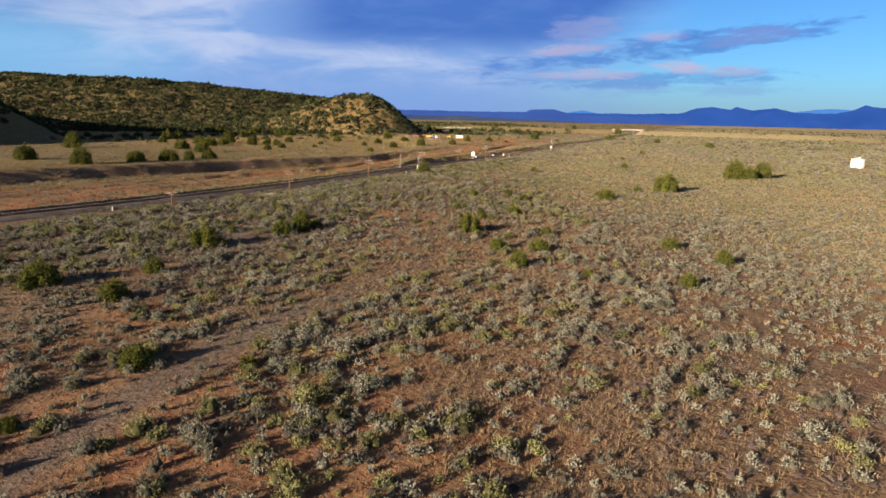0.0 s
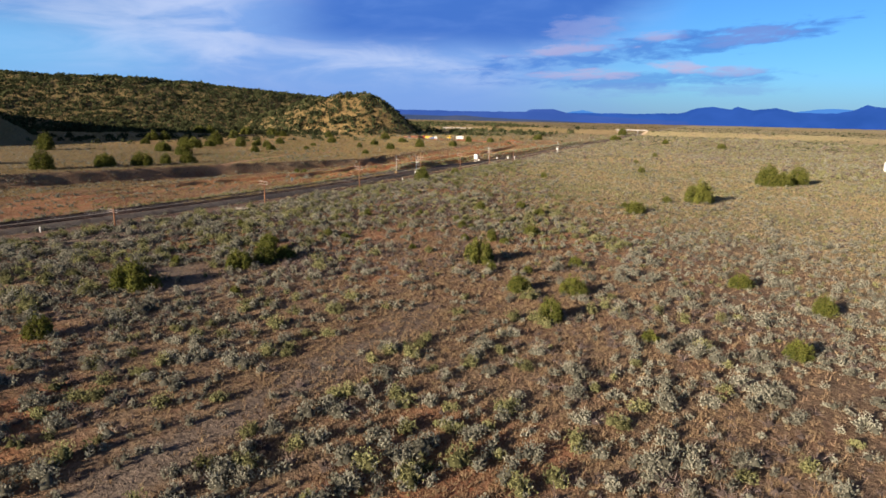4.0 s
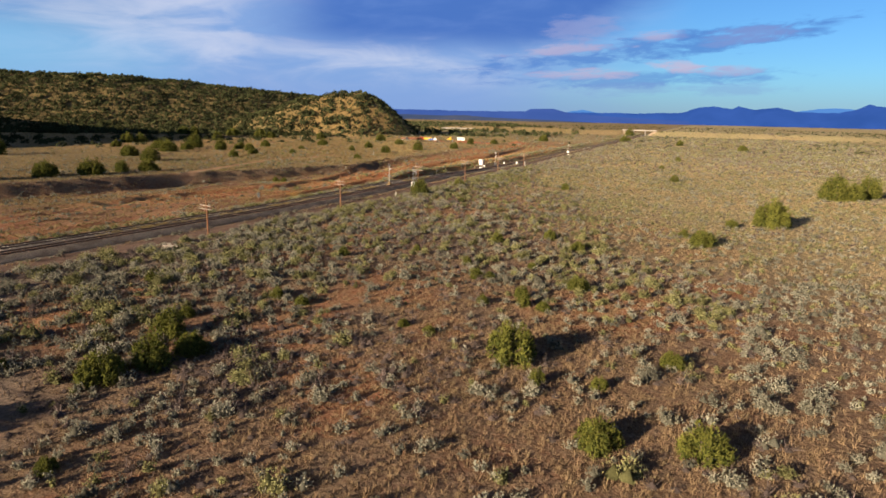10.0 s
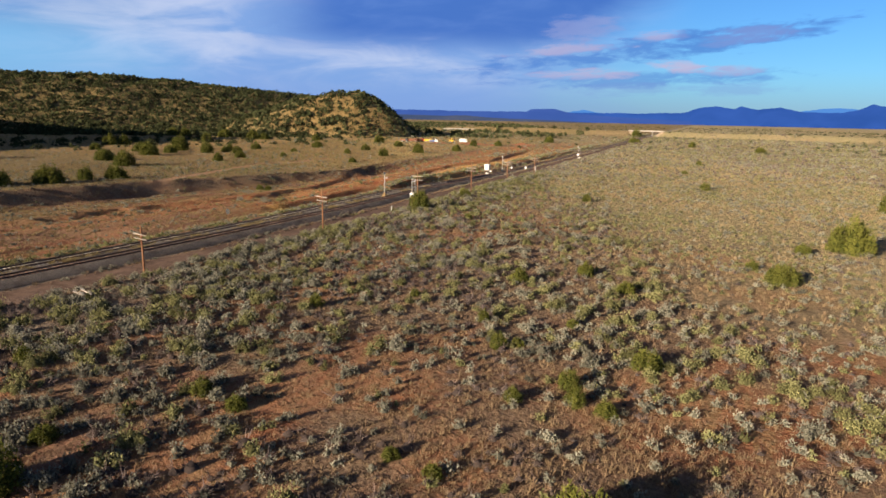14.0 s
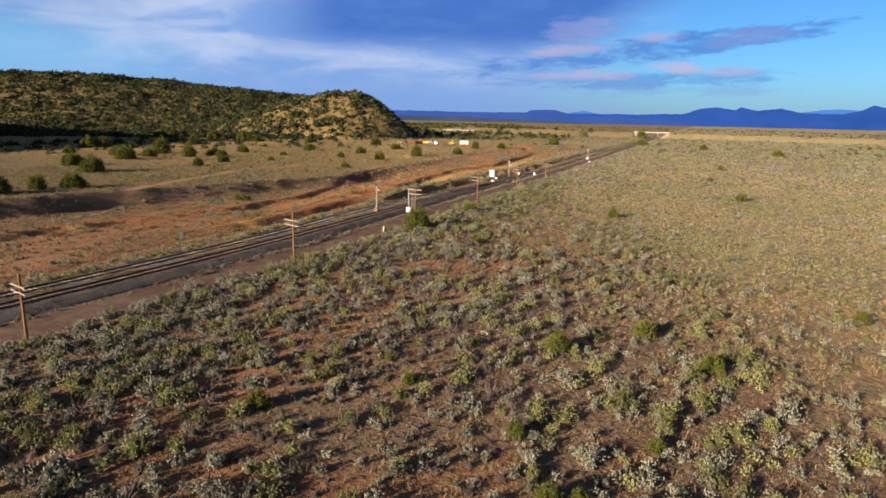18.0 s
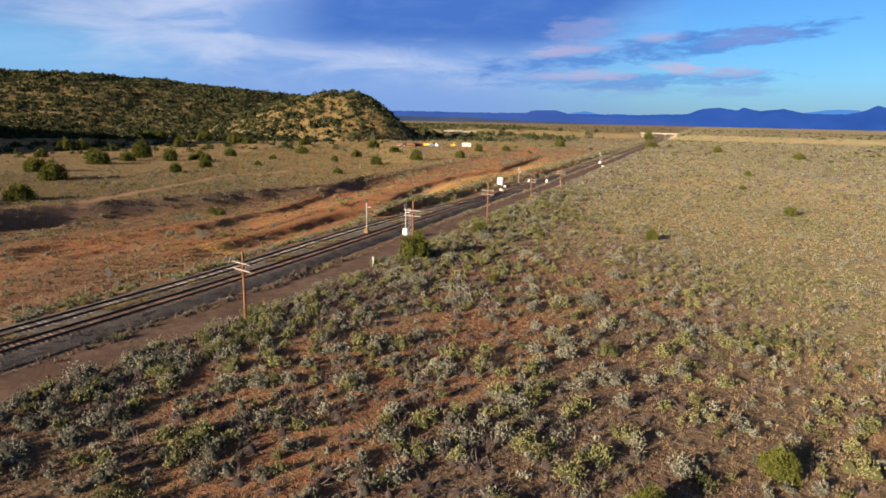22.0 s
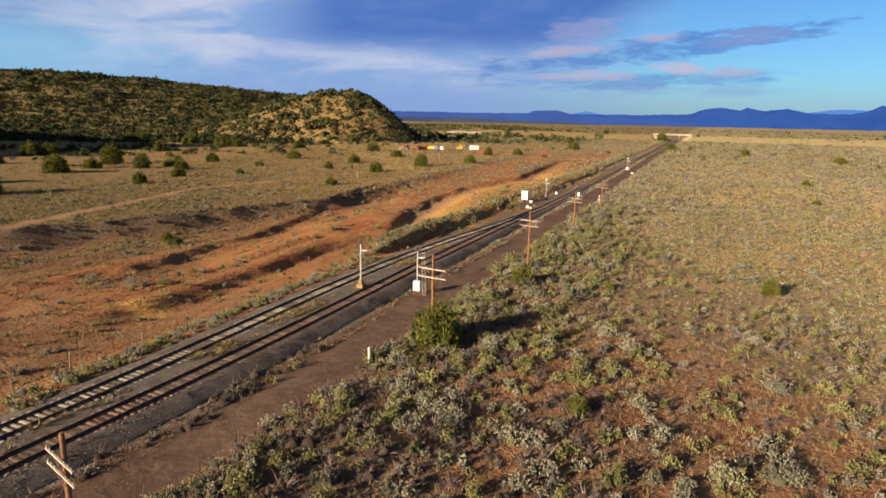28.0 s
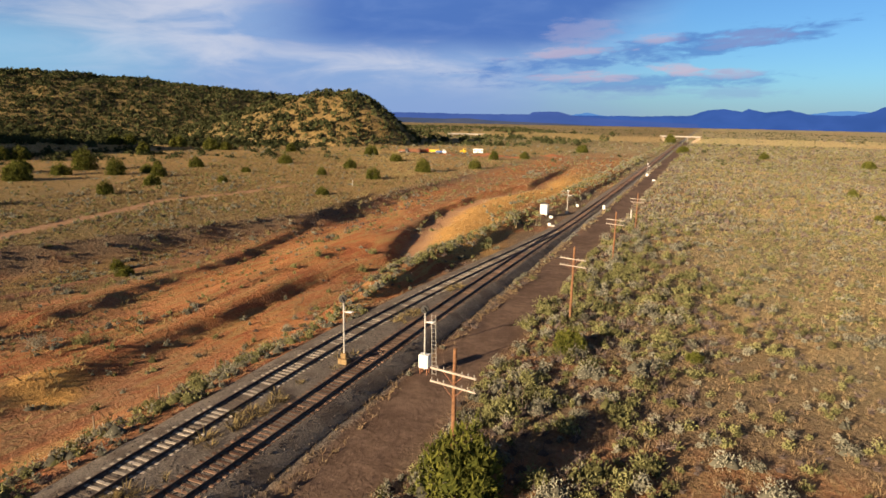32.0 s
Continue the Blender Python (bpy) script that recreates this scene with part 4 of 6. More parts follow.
def plant_scrub():
    near = dict(r0=-34, r1=30, a0=24, a1=290)
    S, G, Y, D, K = [], [], [], [], []

    def sizes(n, r):
        return rng.uniform(*r, n) * (0.75 + 0.5 * rng.random(n))

    def add(store, C, k, size, r, h, core=0.16):
        """Shrubs near the flight, with k lobes."""
        R = sizes(len(C), r)
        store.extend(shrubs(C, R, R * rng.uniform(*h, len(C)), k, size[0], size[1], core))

    def dead(C, k, r, h):
        R = sizes(len(C), r)
        H = R * rng.uniform(*h, len(C))
        # darkened middle paints the shade among the twigs
        D.append(shade_cores(C, R * 0.45, H * 0.4, rng.random(len(C)) * 0.2))
        D.append(twigs(C, R, H, k, 0.022 if k > 15 else 0.06))

    late = lambda x, y: 0.16 + 0.84 * smooth(along(x, y)[1] + 0.9 * along(x, y)[0], 90, 270)
    grey = lambda x, y: sage_keep(x, y) * (1.15 - 0.95 * late(x, y))
    yellow = lambda x, y: sage_keep(x, y) * (0.3 + 0.7 * patch(x, y, 1.5, 21.0)) * late(x, y)
    dark = lambda x, y: (0.15 + 0.85 * patch(x, y, 1.2, 31.0)) * sage_keep(x, y)
    # beside the flight: patches of sage, single big shrubs, grass between
    add(S, scatter(9800, keep=grey, **near), 2, (30, 0.088), (0.40, 0.88), (1.0, 1.5))
    add(S, scatter(2700, keep=lambda x, y: grey(x, y) * (0.15 + 0.85 * patch(x, y, 2.0, 13.0)), **near), 5, (40, 0.090), (0.85, 1.35), (0.95, 1.25))
    add(Y, scatter(8400, keep=yellow, **near), 2, (30, 0.086), (0.40, 0.85), (1.0, 1.5))
    add(Y, scatter(1900, keep=lambda x, y: sage_keep(x, y) * patch(x, y, 1.5, 41.0), **near), 5, (40, 0.090), (0.80, 1.30), (0.95, 1.3))
    dead(scatter(14000, keep=dark, **near), 28, (0.40, 0.95), (0.7, 1.1))
    # tall brush along the dirt road
    lane = dict(r0=-75, r1=40, a0=60, a1=330, keep=lambda x, y: smooth(x - track_x(y) - 24 * smooth(y, 150, 105), 30, 13) * (0.35 + 0.65 * patch(x, y, 0.9, 71.0)) * east(x, y) * (x - track_x(y) > 8))
    add(S, scatter(2800, **lane), 5, (32, 0.105), (0.80, 1.50), (1.0, 1.35))
    add(Y, scatter(4600, **lane), 5, (32, 0.105), (0.80, 1.45), (1.0, 1.35))
    dead(scatter(5600, **lane), 32, (0.65, 1.30), (0.8, 1.2))
    dead(scatter(4200, r0=-36, r1=4, a0=95, a1=250, keep=lambda x, y: 0.8 * patch(x, y, 1.3, 81.0) * (1 - bare(x, y)) * east(x, y)), 22, (0.55, 1.15), (0.8, 1.2))
    # rows of brush on the west shoulder of the siding and at the toe of the ballast
    rim = dict(r0=-110, r1=40, a0=60, a1=420, keep=lambda x, y: smooth(np.abs(x - track_x(y) + np.where(y < 224, siding_gap(y) + 5.2, berm_off(y) + 0.8) + 1.0 * vnoise(y / 8, 1.0)), 2.9, 1.2) * smooth(vnoise(y / 12, 7.0), -0.8, 0.1))
    add(S, scatter(12500, **rim), 1, (24, 0.12), (0.50, 1.15), (0.75, 1.1), 0.3)
    add(Y, scatter(19000, **rim), 1, (24, 0.12), (0.50, 1.05), (0.75, 1.1), 0.3)
    toe = dict(r0=-80, r1=40, a0=60, a1=330, keep=lambda x, y: smooth(np.abs(x - track_x(y) - 3.5), 0.9, 0.3) * smooth(vnoise(y / 7, 4.0), -0.6, 0.3))
    add(S, scatter(15000, **toe), 2, (16, 0.09), (0.30, 0.62), (0.7, 1.1))
    # weeds on and between the tracks
    n = 900
    y = rng.uniform(120, 330, n)
    x = track_x(y) - siding_gap(y) / 2 + rng.uniform(-0.8, 0.8, n)
    k = (siding_gap(y) > 3.6) & (rng.random(n) < smooth(vnoise(y / 6, 2.5), -0.2, 0.6))
    C = np.stack([x[k], y[k], rail_z(y[k]) - 0.2], 1)
    R = sizes(len(C), (0.35, 0.75))
    K.extend(tufts(C, R, R * rng.uniform(0.5, 0.8, len(C)), 24, 0.05))
    # golden bunch grass on the red flats and the grass flat in the west
    for r0, r1, a0, a1, n, big in ((-150, -40, 60, 330, 21000, 1.0), (-330, -110, 200, 620, 13000, 1.1), (-110, -20, 330, 560, 9000, 1.5)):
        C = scatter(n, r0, r1, a0, a1, lambda x, y: (1 - east(x, y)) * np.where(x > bank_x(y), 0.25 + 0.75 * smooth(vnoise(x / 4, y / 26) + 0.5 * vnoise(x / 2.5, y / 5), -0.1, 0.4), 0.75))
        R = sizes(len(C), (0.36 * big, 0.78 * big))
        K.extend(tufts(C, R, R * rng.uniform(0.4, 0.75, len(C)), 7, 0.12))
    # brush on the face and at the foot of the cut bank
    y = rng.uniform(110, 340, 500)
    x = bank_x(y) + rng.uniform(-1.5, 12, 500)
    dead(np.stack([x, y, ground_z(x, y)], 1), 12, (0.5, 1.0), (0.7, 1.0))
    C = scatter(54000, keep=grass_keep, **near)
    R = rng.uniform(0.14, 0.38, len(C))
    G.extend(tufts(C, R, R * rng.uniform(0.65, 1.2, len(C)), 10, 0.075))
    C = scatter(15000, -18, 28, 26, 130, meadow)
    R = rng.uniform(0.18, 0.42, len(C))
    G.extend(tufts(C, R, R * rng.uniform(0.6, 1.1, len(C)), 10, 0.075))
    # farther to both sides and ahead
    for r0, r1, a0, a1, n, big, blade in ((-80, -34, 15, 175, 5000, 0.9, 5), (30, 76, 15, 185, 5400, 0.9, 5), (-150, -34, 175, 330, 10500, 1.0, 3), (-150, -80, 15, 175, 5500, 1.0, 3),
                                          (30, 140, 185, 330, 10300, 1.0, 3), (76, 140, 15, 185, 7000, 1.0, 3), (-110, 150, 300, 520, 22000, 1.4, 3),
                                          (-330, -110, 240, 620, 12000, 1.2, 0), (-110, 420, 520, 1000, 18000, 2.1, 0), (140, 420, 200, 520, 18000, 1.6, 0), (-90, 110, -60, 16, 7000, 1.4, 0)):
        C = scatter(n // 2, r0, r1, a0, a1, lambda x, y: dark(x, y) * east(x, y))
        if big == 0.9:
            add(S, scatter(int(n * 1.3), r0, r1, a0, a1, grey), 2, (17, 0.085), (0.36, 0.80), (0.9, 1.35))
            add(S, scatter(n // 6, r0, r1, a0, a1, lambda x, y: sage_keep(x, y) * (0.2 + 0.8 * patch(x, y, 2.5, 13.0))), 4, (22, 0.095), (0.75, 1.25), (0.85, 1.2))
            add(Y, scatter(int(n * 1.1), r0, r1, a0, a1, yellow), 2, (17, 0.085), (0.36, 0.78), (0.9, 1.35))
            dead(C, 16, (0.40, 0.95), (0.7, 1.1))
        elif big == 1.0:
            add(S, scatter(int(n * 1.3), r0, r1, a0, a1, grey), 1, (10, 0.125), (0.32, 0.66), (0.75, 1.15), 0.35)
            add(S, scatter(n // 5, r0, r1, a0, a1, lambda x, y: sage_keep(x, y) * (0.2 + 0.8 * patch(x, y, 2.5, 13.0))), 3, (14, 0.125), (0.75, 1.2), (0.8, 1.1), 0.3)
            add(Y, scatter(int(n * 1.1), r0, r1, a0, a1, yellow), 1, (10, 0.125), (0.32, 0.68), (0.75, 1.15), 0.35)
            dead(C, 7, (0.40, 0.90), (0.7, 1.2))
        else:
            add(S, scatter(int(n * 1.2), r0, r1, a0, a1, grey), 1, (6, 0.15 * big), (0.38 * big, 0.66 * big), (0.8, 1.3), 0.5)
            add(S, scatter(n // 4, r0, r1, a0, a1, lambda x, y: sage_keep(x, y) * (0.2 + 0.8 * patch(x, y, 2.5, 13.0))), 2, (6, 0.17 * big), (0.75 * big, 1.2 * big), (0.75, 1.1), 0.5)
            add(Y, scatter(n, r0, r1, a0, a1, yellow), 1, (6, 0.15 * big), (0.38 * big, 0.68 * big), (0.8, 1.3), 0.5)
            add(D, C, 1, (4, 0.20 * big), (0.5 * big, 0.9 * big), (0.7, 1.2), 0.4)
        if blade:
            C = scatter(int(n * 1.5), r0, r1, a0, a1, grass_keep)
            R = rng.uniform(0.22, 0.52, len(C)) * big
            G.extend(tufts(C, R, R * rng.uniform(0.7, 1.2, len(C)), blade + 2, 0.11))
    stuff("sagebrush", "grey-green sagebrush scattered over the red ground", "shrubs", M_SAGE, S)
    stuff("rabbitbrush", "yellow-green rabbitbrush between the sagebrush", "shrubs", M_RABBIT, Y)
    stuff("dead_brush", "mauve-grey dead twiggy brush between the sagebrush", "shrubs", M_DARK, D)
    stuff("golden_grass", "golden bunch grass on the red flats west of the tracks", "grass", M_GOLD, K)
    stuff("dry_grass", "tan tufts of dry bunch grass on the plain", "grass", M_GRASS, G)


plant_scrub()


def juniper(seed, size, tall, name="juniper", lean=0.0):
    """One juniper of that crown width and height, at the origin: a trunk with limbs and a crown of many sprays."""
    global rng
    kept, rng = rng, np.random.default_rng(seed)
    root = new(name)
    bm = fresh()
    tube(bm, (0, 0, -0.1), (0.06 * size, 0.03 * size, tall * 0.45), 0.07 * size, 0.04 * size, 8)
    part("trunk", bm, M_BARK, root)
    # upright lobes packed into a dome that reaches the ground
    lobes = 15
    a = np.arange(lobes) * 2.4 + rng.random(lobes)
    q = 0.36 * size * np.sqrt((np.arange(lobes) + 0.3) / lobes) * rng.uniform(0.85, 1.1, lobes)
    C = np.stack([q * np.cos(a), q * np.sin(a), 0 * q], 1)
    R = size * rng.uniform(0.13, 0.20, lobes)
    H = tall * (1.0 - 0.55 * (q / (0.40 * size)) ** 2) * rng.uniform(0.82, 1.05, lobes)
    for i in range(0, lobes, 4):
        part("limb", tube(fresh(), (0, 0, tall * 0.1), (C[i, 0] * 0.8, C[i, 1] * 0.8, H[i] * 0.7), 0.03 * size, 0.012 * size, 5), M_BARK, root)
    one = np.ones(lobes)
    V1, F1, q1 = sprays(C, R, H, 190, 0.075 * size * one, 0.013 * size * one, rng.uniform(0.25, 0.85, lobes), 0.66)
    # inner leaves at the darkest hue: the crown's inside shade put into colour
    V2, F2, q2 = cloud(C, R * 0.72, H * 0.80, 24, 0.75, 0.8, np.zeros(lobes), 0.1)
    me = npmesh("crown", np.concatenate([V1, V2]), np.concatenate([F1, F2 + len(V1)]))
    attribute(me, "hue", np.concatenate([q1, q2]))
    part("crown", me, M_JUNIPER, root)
    rng = kept
    return root


KINDS = [juniper(31 + i, 1.0, t) for i, t in enumerate((0.80, 1.0, 0.74, 1.08, 0.88, 0.70))]
BASE = {}


def set_juniper(i, x, y, width, label, group="junipers on the plain"):
    """One of the junipers at (x, y), turned and sized."""
    k = KINDS[i % len(KINDS)]
    width *= 1.05
    s = width / BASE.get(k.name, 1.0)
    f = 1.0 if k.name in BASE else 1.12
    m = pose(x, y, float(ground_z(x, y)) - 0.05, 0, 0, (i * 77) % 360) @ Matrix.Diagonal((f * s, f * s, s, 1))
    if k.name in BASE:
        ob = copy_thing(k, m)
    else:
        BASE[k.name] = width
        k.matrix_basis = m
        ob = k
    return tagged(ob, label, "tree", group)


EAST = [(-65.8, 70.6, 4.6), (-63.4, 71.6, 1.7), (-67.3, 46.2, 4.5), (-60.2, 55.8, 2.4), (-55.6, 45.9, 3.0), (-39.3, 33.8, 3.0), (-61.4, 83.7, 3.4), (-60.2, 87.2, 3.2),
        (-59.4, 90.6, 2.8), (-63.9, 92.8, 3.0), (-34.2, 100.2, 4.3), (-25.6, 89.2, 3.0), (-19.5, 90.2, 3.0), (-20.0, 79.9, 2.7), (-1.1, 103.1, 2.8), (6.4, 94.4, 2.5),
        (1.8, 78.6, 2.4), (-18.2, 161.9, 4.3), (-4.7, 189.8, 7.6), (17.4, 247.6, 8.0), (21.5, 249.5, 7.0), (26.8, 256.5, 6.8), (-31.0, 37.2, 1.5), (-38.4, 23.1, 1.6)]
EAST2 = [(-32.6, 124.8, 2.5), (-38.0, 118.5, 1.8), (-34.8, 115.2, 1.6), (-37.0, 115.7, 1.6), (-41.4, 114.6, 1.4), (-36.4, 148.0, 2.3), (-42.1, 154.0, 2.4), (-49.1, 146.2, 2.2),
         (-12.3, 185.0, 2.6), (-45.2, 124.0, 1.6), (-43.8, 125.0, 1.2), (-21.6, 104.6, 2.2), (-26.7, 97.6, 1.4), (-31.2, 96.4, 1.4), (-66.2, 97.2, 1.7), (-78.2, 104.4, 1.6),
         (-54.0, 73.8, 1.3), (-69.7, 81.4, 1.8), (-10.3, 77.5, 1.6), (-65.9, 126.9, 1.6), (-40.1, 132.6, 1.3), (-58.1, 134.7, 1.1), (-21.1, 168.8, 1.9), (-70.0, 187.3, 1.9),
         (-82.3, 220.2, 3.3), (-84.2, 195.5, 4.8), (-71.6, 222.2, 1.6), (-53.2, 229.0, 2.3), (-24.7, 278.0, 3.2), (-46.0, 104.0, 1.2), (-43.0, 103.2, 1.2), (-62.0, 106.0, 1.5),
         (-58.4, 105.2, 1.6), (-48.7, 130.5, 1.4), (-27.0, 610.0, 6.0), (16.0, 549.0, 7.0), (-73.5, 673.0, 5.0), (-25.0, 387.0, 3.0), (-31.0, 333.0, 2.5)]
WEST = [(-208.9, 164.2, 7.4), (-248.0, 170.2, 8.2), (-202.6, 182.7, 8.0), (-197.0, 194.5, 7.6), (-197.8, 206.3, 4.6), (-193.8, 213.6, 6.4), (-302.1, 233.7, 9.0),
        (-242.7, 328.2, 5.6), (-224.3, 308.1, 5.4), (-240.1, 397.7, 6.5), (-197.9, 360.9, 3.6), (-267.8, 296.5, 9.0), (-286.5, 335.2, 9.0), (-204.4, 393.1, 5.5),
        (-203.0, 434.0, 6.2), (-160.0, 425.0, 6.0), (-173.1, 398.2, 6.6), (-153.3, 234.5, 2.6), (-159.6, 238.3, 2.4), (-176.2, 359.9, 5.5), (-293.3, 315.3, 8.0), (-275, 316.8, 6.3), (-260.5, 326.7, 6.8), (-258, 338, 4.9), (-265.6, 350.1, 4.0), (-258, 362.5, 6.0),
        (-227.2, 355.1, 3.6), (-213.5, 326.3, 3.3), (-218, 285.9, 4.5), (-168.9, 315.3, 3.8), (-286.7, 468.4, 5.9), (-334.3, 456.9, 9.0), (-327, 460.9, 8.0), (-370, 467.7, 9.9),
        (-330, 403.8, 7.2), (-416.7, 462.2, 10.0), (-408, 466, 8.0), (-228.7, 248.0, 8.0), (-256.2, 262.1, 8.0), (-349.6, 345.3, 9.0), (-345.3, 352.0, 7.0), (-317.9, 309.1, 6.0)]
for i, (x, y, w) in enumerate(EAST + EAST2):
    label = "small green juniper bush among the sagebrush" if w < 2.2 else "rounded olive-green juniper on the dry plain" if w < 4 else "broad dark-green juniper on the dry plain"
    set_juniper(i, x, y, w, label)
for i, (x, y, w) in enumerate(WEST):
    set_juniper(i + 3, x, y, w, "dark green juniper on the grass flat below the hill", "junipers on the western flat")


def tall_shrub(seed, x, y, width, tall, mat, label):
    """A feathery upright shrub of the red flat: bare stems and a loose crown."""
    global rng
    kept, rng = rng, np.random.default_rng(seed)
    root = empty("tall_shrub", x, y)
    n = 9
    a, q = np.arange(n) * 2.4, 0.34 * width * np.sqrt((np.arange(n) + 0.2) / n)
    for i in range(0, n, 2):
        part("stem", tube(fresh(), (0, 0, -0.1), (q[i] * math.cos(a[i]), q[i] * math.sin(a[i]), 0.6 * tall), 0.03, 0.012, 5), M_BARK, root)
    C = np.stack([q * np.cos(a), q * np.sin(a), 0.15 * tall + 0 * q], 1)
    V, F, h = sprays(C, np.full(n, 0.18 * width), tall * rng.uniform(0.55, 0.85, n), 70, np.full(n, 0.22), np.full(n, 0.035), rng.uniform(0.4, 0.9, n), 0.3)
    me = npmesh("crown", V, F)
    attribute(me, "hue", h)
    part("crown", me, mat, root)
    rng = kept
    return tagged(root, label, "shrub", "tall shrubs on the red flat")


tall_shrub(71, -133.4, 206.2, 2.4, 1.9, M_SAGE, "tall feathery grey-green shrub on the red flat")
tall_shrub(72, -141.2, 206.4, 2.2, 1.8, M_SAGE, "tall feathery grey-green shrub on the red flat")
tall_shrub(73, -130.3, 208.7, 2.2, 1.5, M_RABBIT, "tall yellow-green shrub on the red flat")


def far_woods():
    """Junipers on the hill and its foot, on the far plain and in the valley."""
    n = 47000
    r, a = rng.uniform(-720, 60, n), rng.uniform(430, 940, n)
    x, y = 0.932 * r - 0.363 * a, 0.363 * r + 0.932 * a
    h = hill_z(x, y)
    foot = smooth(h, 0.2, 2.0) * smooth(h, 14, 4)
    belt = smooth(np.abs(a - (640 + 0.16 * r) + 14 * vnoise(r / 30, 2.0)), 34, 10) * smooth(r, -60, -120)
    belt = np.maximum(belt, smooth(np.abs(a - 690 - 0.2 * r), 40, 15) * smooth(r, -40, -20) * smooth(r, 80, 40) * 0.35)
    nose = smooth(r, -170, -110)
    keep = np.where(h > 0.5, (0.80 - 0.22 * nose) + 0.25 * patch(x, y, 3.0, 4.0) + 0.2 * foot, 0.55 * belt * smooth(a, 480, 560))
    k = (rng.random(n) < keep) & (x < track_x(y) - 60)
    C = np.stack([x[k], y[k], ground_z(x[k], y[k]) - 0.2], 1)
    R = rng.uniform(1.0, 2.9, len(C))
    V = [cloud(C, R, R * rng.uniform(1.0, 1.5, len(C)), 8, 0.76, 0.40)]
    # thick trees along the hill's foot, hue darkened to fill in its shade band
    n = 300
    r = rng.uniform(-350, -70, n)
    a = 622 + 0.12 * (r + 200) + rng.normal(0, 30, n)
    x, y = 0.932 * r - 0.363 * a, 0.363 * r + 0.932 * a
    C = np.stack([x, y, ground_z(x, y) - 0.2], 1)
    R = rng.uniform(2.0, 4.2, n)
    V.append(cloud(C, R, R * rng.uniform(1.1, 1.6, n), 40, 0.5, 0.4, 0.5 * rng.random(n)))
    # a loose belt on the flat before it
    n = 260
    r = rng.uniform(-330, -70, n)
    a = 560 + 0.6 * (r + 100) + rng.normal(0, 34, n) - 20
    x, y = 0.932 * r - 0.363 * a, 0.363 * r + 0.932 * a
    k = rng.random(n) < smooth(r, -60, -190) * 0.8 + 0.15
    C = np.stack([x[k], y[k], ground_z(x[k], y[k]) - 0.2], 1)
    R = rng.uniform(1.2, 3.4, len(C))
    V.append(cloud(C, R, R * rng.uniform(0.9, 1.3, len(C)), 60, 0.36, 0.4, 0.6 * rng.random(len(C))))
    # scattered over the far plain
    n = 5000
    r, a = rng.uniform(-150, 1000, n), 470 + 1560 * rng.random(n) ** 1.1
    x, y = 0.932 * r - 0.363 * a, 0.363 * r + 0.932 * a
    k = (np.abs(x - track_x(y)) > 22) & (r < 0.85 * a) & (rng.random(n) < np.where(r > 0, 0.10 + 0.9 * patch(x, y, 7.0, 2.0) * smooth(r / a, 0.10, 0.35), 0.6))
    C = np.stack([x[k], y[k], ground_z(x[k], y[k]) - 0.2], 1)
    R = rng.uniform(1.0, 2.6, len(C))
    V.append(cloud(C, R, R * rng.uniform(0.8, 1.2, len(C)), 34, 0.40, 0.45))
    # cottonwoods and junipers of the valley to the north-west
    n = 4200
    r, a = rng.uniform(-330, 200, n), rng.uniform(720, 1900, n)
    x, y = 0.932 * r - 0.363 * a, 0.363 * r + 0.932 * a
    k = (hill_z(x, y) < 0.5) & (x < track_x(y) - 70) & (rng.random(n) < 0.10 + 0.45 * patch(x, y, 8.0, 6.0))
    C = np.stack([x[k], y[k], ground_z(x[k], y[k]) - 0.2], 1)
    R = rng.uniform(2.2, 5.0, len(C))
    V.append(cloud(C, R, R * rng.uniform(0.9, 1.5, len(C)), 22, 0.55, 0.45))
    stuff("juniper_woodland", "dark green juniper woodland on the hill and far plain", "trees", M_WOODS, V)


far_woods()


# ---------------------------------------------------------------- railway
def sweep(points, section, closed=True):
    """A bar with that cross-section (sideways, up) along points (x, y, z) that run northwards."""
    P = np.array(points)
    t = np.gradient(P[:, :2], axis=0)
    t /= np.linalg.norm(t, axis=1, keepdims=True)
    side = np.stack([t[:, 1], -t[:, 0]], 1)
    S = np.array(section)
    V = np.concatenate([np.stack([P[:, 0] + side[:, 0] * s, P[:, 1] + side[:, 1] * s, P[:, 2] + u], 1)[:, None] for s, u in S], 1)
    n, k = V.shape[:2]
    i = np.arange((n - 1) * k)
    a, b = (i // k) * k + i % k, (i // k) * k + (i % k + 1) % k
    return V.reshape(-1, 3), np.stack([a, b, b + k, a + k], 1)


RAIL = [(-0.07, -0.17), (0.07, -0.17), (0.07, -0.15), (0.015, -0.12), (0.015, -0.05), (0.036, -0.04), (0.036, 0.0), (-0.036, 0.0), (-0.036, -0.04), (-0.015, -0.05), (-0.015, -0.12), (-0.07, -0.15)]


def tie_mesh(name, mat, seed):
    bm = fresh()
    box(bm, -1.3, 1.3, -0.115, 0.115, -0.17, 0.0, 0.012)
    me = bpy.data.meshes.new(name)
    bm.to_mesh(me)
    bm.free()
    me.materials.append(mat)
    return me


